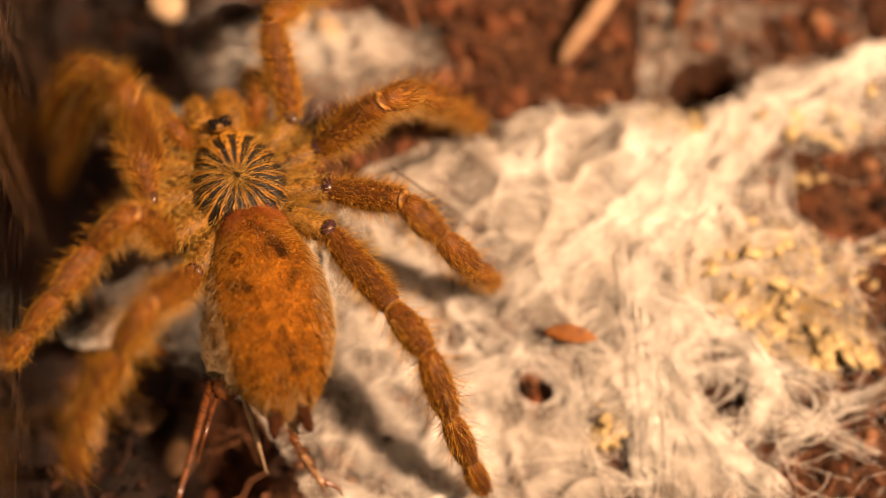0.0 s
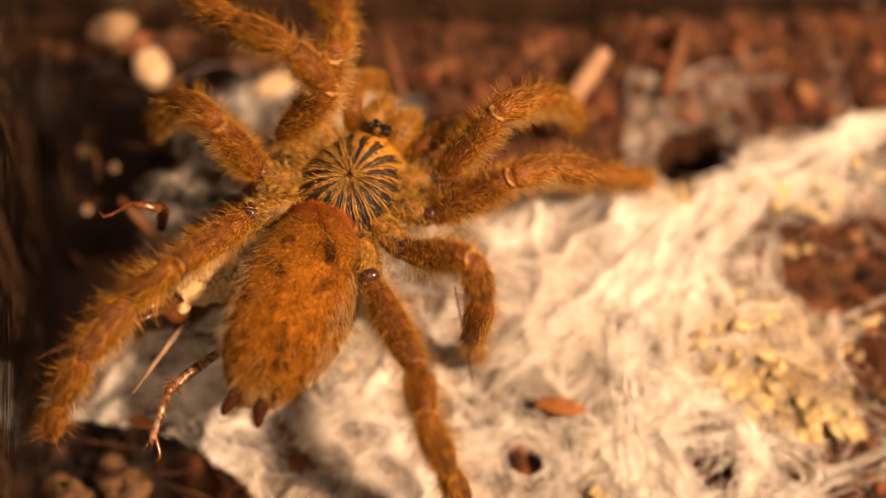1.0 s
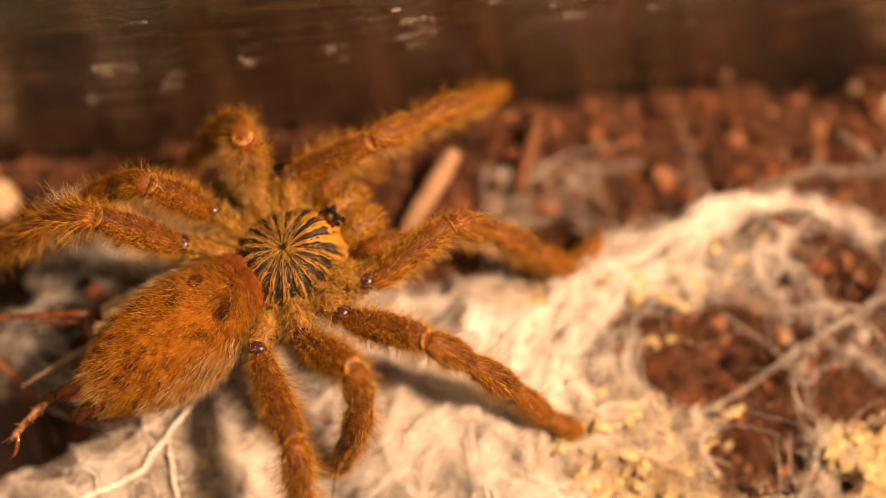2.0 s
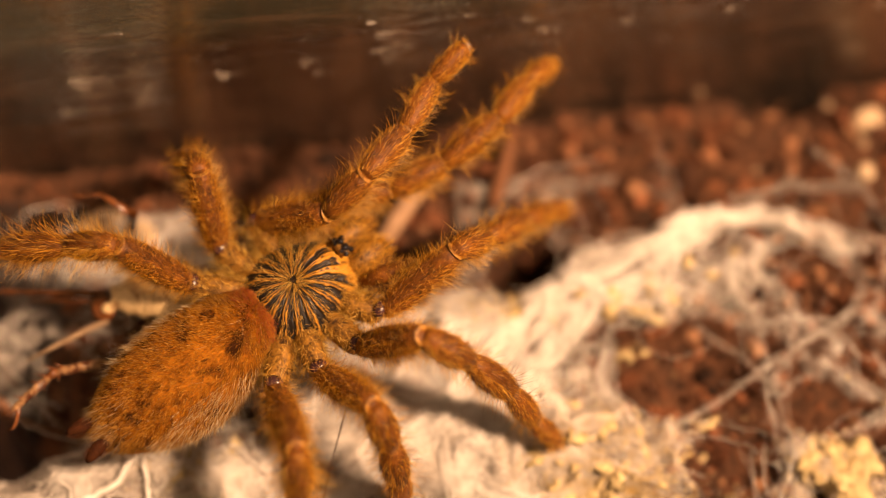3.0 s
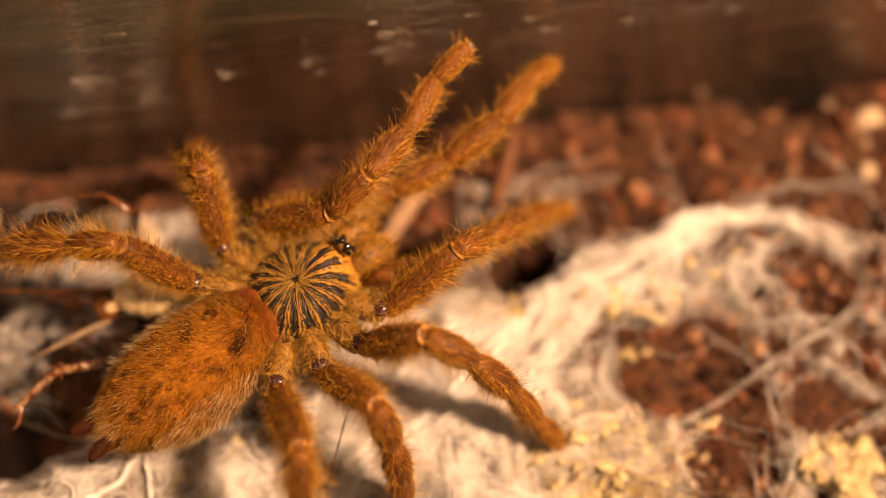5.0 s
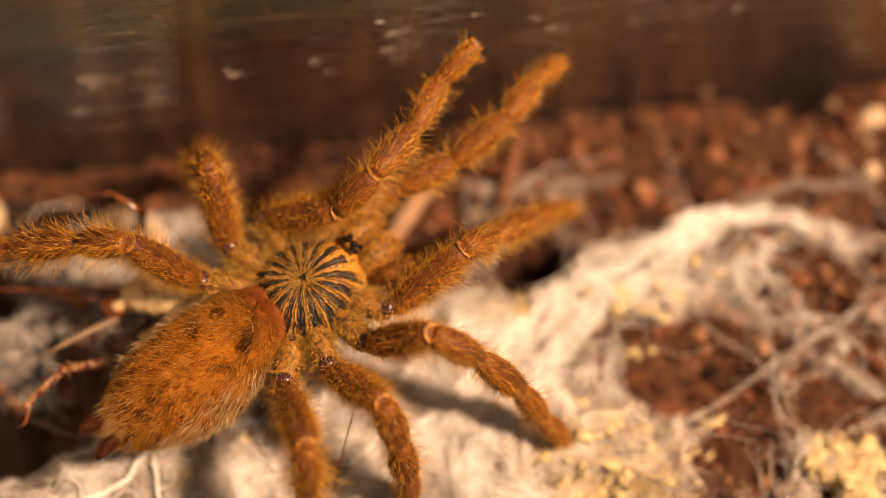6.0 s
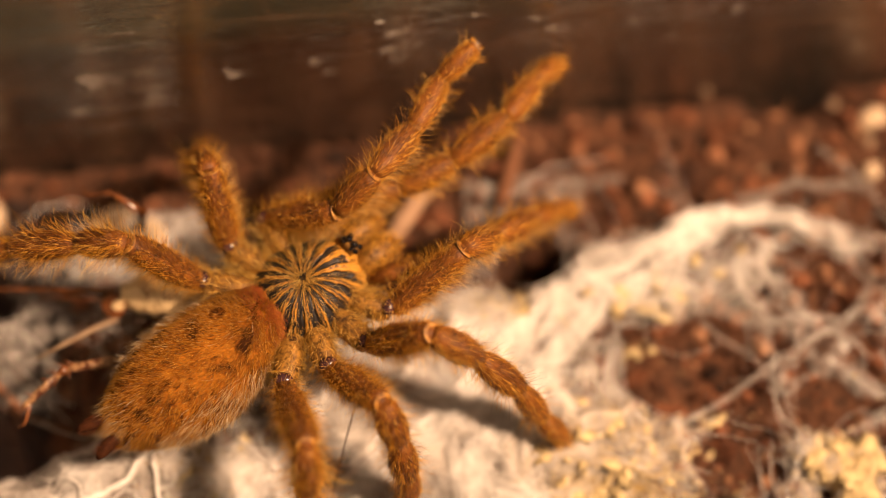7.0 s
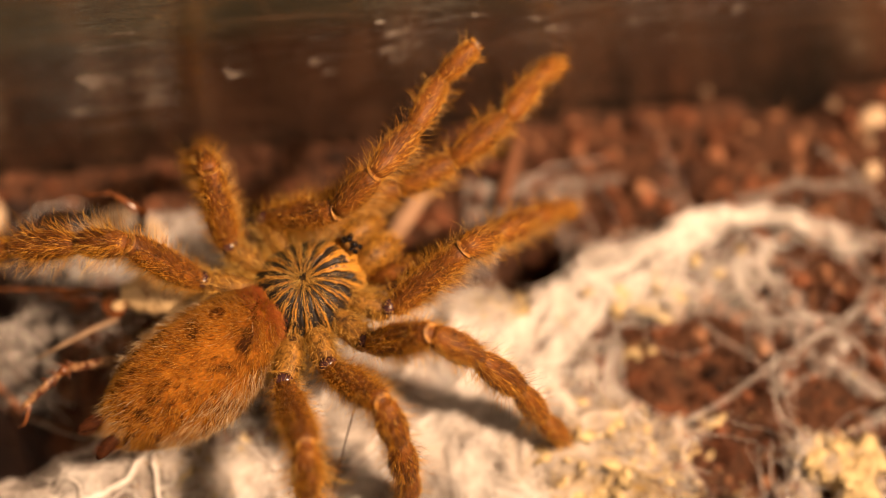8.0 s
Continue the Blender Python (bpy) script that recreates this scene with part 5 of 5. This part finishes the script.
R3_LOWER = [(0.0, -135, -50, -71, -69, -40, -70),
    (0.2, -141, -55, -72, -71, -47, -75),
    (0.5, -123, -74, 30, -77, 19, -80),
    (0.7, -148, -78, 38, -84, -13, -77),
    (1.0, -174, -77, 30, -85, -24, -76),
    (1.2, 179, -75, 87, -87, 13, -76),
    (1.5, -162, -60, 143, -81, -173, -85),
    (1.7, -160, -74, 167, -71, 133, -75),
    (2.0, -158, -71, 155, -74, 143, -82),
    (2.2, 165, -81, 123, -76, 140, -78),
    (2.8, -104, -73, -102, -88, -152, -71)]
R4_UPPER = [(0.0, -163, 5, -163, -4),
    (0.2, -153, 8, -169, 12),
    (0.5, -142, 23, -158, 19),
    (0.7, -141, 15, -152, 15),
    (1.0, -126, 8, -142, 15),
    (1.2, -128, 14, -140, 11),
    (1.5, -123, -1, -133, 8),
    (1.7, -100, -3, -117, -54),
    (2.0, -102, 10, -120, -46),
    (2.2, -98, 17, -125, -58),
    (2.8, -110, 33, -128, -55)]
R4_LOWER = [(0.0, -174, -46, -164, -59, -161, -55),
    (0.2, -155, -54, -152, -57, -158, -51),
    (0.5, -142, -61, -134, -65, -136, -55),
    (0.7, -126, -55, -114, -71, -133, -61),
    (1.0, -116, -56, -87, -74, -116, -65),
    (1.2, -119, -48, -93, -79, -114, -72),
    (1.5, -123, -39, -94, -82, -126, -66),
    (1.7, -106, -51, -104, -82, -112, -19),
    (2.0, -118, -64, -124, -68, -116, -39),
    (2.2, -122, -66, -126, -75, -117, -35),
    (2.8, -125, -67, -130, -70, -125, -63)]
L4_UPPER = [(0.0, 134, 48, 118, -42),
    (0.2, 122, 65, 121, -37),
    (0.5, 139, 47, 128, -47),
    (0.7, 152, 31, 128, -36),
    (1.0, 168, 22, 145, -31),
    (1.2, 157, 44, 122, -25),
    (1.5, 148, 61, 141, -24),
    (1.7, 162, 51, 134, -44),
    (2.0, 145, 44, 136, -26),
    (2.2, 139, 53, 129, -37),
    (2.8, 137, 53, 131, -22)]
L4_LOWER = [(0.0, 114, -43, 104, -69, 158, -55),
    (0.2, 97, -48, 92, -58, 72, -59),
    (0.5, 115, -54, 100, -63, 110, -49),
    (0.7, 157, -10, 123, -67, 150, -70),
    (1.0, 172, -12, 159, -56, -176, -51),
    (1.2, 152, -13, 155, -60, 175, -10),
    (1.5, 154, -1, 124, -52, 140, -49),
    (1.7, 158, -44, 142, -59, 171, -32),
    (2.0, 145, -47, 132, -50, 142, -52),
    (2.2, 144, -42, 131, -50, 145, -44),
    (2.8, 136, -17, 127, -39, 134, -34)]
L3_UPPER = [(0.0, 90, 74, 101, -37),
    (0.2, 113, 66, 128, -12),
    (0.5, 141, 41, 115, -28),
    (0.7, 45, 28, 68, -4),
    (1.0, 99, 63, 73, -22),
    (1.2, 84, 66, 74, -40),
    (1.5, 136, 43, 120, -22),
    (1.7, 156, 49, 122, -26),
    (2.0, 145, 53, 125, -41),
    (2.2, 124, 58, 112, -38),
    (2.8, 68, 52, 75, -47)]
L3_LOWER = [(0.0, 122, -11, 113, -36, 113, -36),
    (0.2, 129, -10, 114, -41, 114, -41),
    (0.5, 130, -46, 147, -10, 147, -10),
    (0.7, 85, -36, 63, -61, 88, -64),
    (1.0, 76, -59, 70, -71, 84, -73),
    (1.2, 102, -54, 77, -62, 103, -65),
    (1.5, 135, -34, 127, -55, 138, -57),
    (1.7, 155, -32, 130, -52, 136, -54),
    (2.0, 144, -45, 135, -51, 142, -53),
    (2.2, 154, -39, 143, -37, 139, -32),
    (2.8, 77, -62, 77, -69, 76, -72)]
L2_UPPER = [(0.0, -2, 29, 19, 1),
    (0.2, -2, 55, 3, 1),
    (0.5, -34, 32, 43, 45),
    (0.7, -54, 52, 60, 25),
    (1.0, -48, 59, 90, 41),
    (1.2, -36, 43, 41, -17),
    (1.5, -93, 86, 55, -41),
    (1.7, -150, 74, 41, -3),
    (2.0, -140, 95, 77, -48),
    (2.2, -45, 44, -19, 62),
    (2.8, -51, 36, -9, 42)]
L2_LOWER = [(0.0, 58, -56, 74, -70, 82, -70),
    (0.2, 6, -22, 7, -30, 12, -33),
    (0.5, 41, 1, 32, -22, 34, -24),
    (0.7, 69, -11, 54, -29, 46, -23),
    (1.0, 87, -12, 73, -25, 63, -38),
    (1.2, 68, -19, 65, -36, 75, -55),
    (1.5, 76, -65, 93, -68, 97, -66),
    (1.7, 100, -50, 106, -61, 128, -60),
    (2.0, 109, -64, 124, -64, 127, -66),
    (2.2, 61, -34, 68, -40, 68, -43),
    (2.8, 17, -9, 25, 3, 2, 22)]
L1_UPPER = [(0.0, 9, 74, 18, -36),
    (0.2, -30, 26, 21, -31),
    (0.5, -47, 19, -14, -4),
    (0.7, -61, 71, 4, -25),
    (1.0, -32, 77, 25, -31),
    (1.2, -40, 59, 29, -25),
    (1.5, -95, 59, -13, 1),
    (1.7, -74, 66, 14, -17),
    (2.0, -26, 33, -2, -17),
    (2.2, -19, 5, -17, 8),
    (2.8, -31, 13, -15, 12)]
L1_LOWER = [(0.0, 79, -63, 96, -66, 91, -65),
    (0.2, 12, -26, 9, -28, 12, -22),
    (0.5, 7, -26, -1, -43, -1, -42),
    (0.7, 9, -30, 11, -42, 11, -39),
    (1.0, 37, -35, 39, -57, 39, -53),
    (1.2, 40, -29, 42, -69, 42, -58),
    (1.5, -14, -54, -8, -67, 12, -71),
    (1.7, 11, -39, 26, -56, 9, -58),
    (2.0, 2, -26, 27, -53, 28, -55),
    (2.2, 1, -0, 11, -4, 11, -4),
    (2.8, -3, 17, 20, -12, 14, -31)]
LEG_ROWS = {("R", 1): (R1_UPPER, R1_LOWER), ("R", 2): (R2_UPPER, R2_LOWER), ("R", 3): (R3_UPPER, R3_LOWER), ("R", 4): (R4_UPPER, R4_LOWER), ("L", 4): (L4_UPPER, L4_LOWER), ("L", 3): (L3_UPPER, L3_LOWER), ("L", 2): (L2_UPPER, L2_LOWER), ("L", 1): (L1_UPPER, L1_LOWER)}


CRICKET_ROWS = [(0.0, -0.0463, -0.0525, 178.0), (0.2, -0.0487, -0.0513, 175.0), (0.5, -0.0511, -0.0453, 152.0), (0.7, -0.0547, -0.0375, 138.0), (1.0, -0.055, -0.0313, 127.0), (1.2, -0.0544, -0.0266, 124.0), (1.5, -0.0477, -0.0201, 118.2), (1.7, -0.0480, -0.0165, 101.8), (2.0, -0.0481, -0.0132, 99.3), (2.2, -0.0489, -0.0123, 96.6), (2.8, -0.0443, -0.0088, 94.9)]


def hold(rows):
    """The last pose stays to the clip's end."""
    return rows + [(3.3, rows[-1][1]), (8.0, rows[-1][1])]


def motions():
    walk(spider, hold([(t, pose(x, y, z, 0, 0, h)) for t, x, y, z, h in BODY_ROWS]))
    walk(abdomen, hold([(t, pose(-0.0052, 0, -0.0006, 0, 0, a)) for t, a in ABDOMEN_ROWS]))
    walk(cricket, hold([(t, pose(x, y, 0.006, 0, 0, h)) for t, x, y, h in CRICKET_ROWS]))
    for (side, i), segs in legs.items():
        sg = 1 if side == "L" else -1
        rows = [[] for _ in segs]
        for up, low in zip(*LEG_ROWS[side, i]):
            at = Vector((HIPS[i][0], sg * HIPS[i][1], -3.0)) * MM
            angles = (*up[1:], *low[1:])
            for k in range(5):
                m = Matrix.Translation(at) @ pose(0, 0, 0, 0, -angles[2 * k + 1], angles[2 * k])
                rows[k].append((up[0], m))
                at = m @ Vector((LENGTHS[i][k] * MM, 0, 0))
        for ob, r in zip(segs, rows):
            walk(ob, hold(r))


motions()
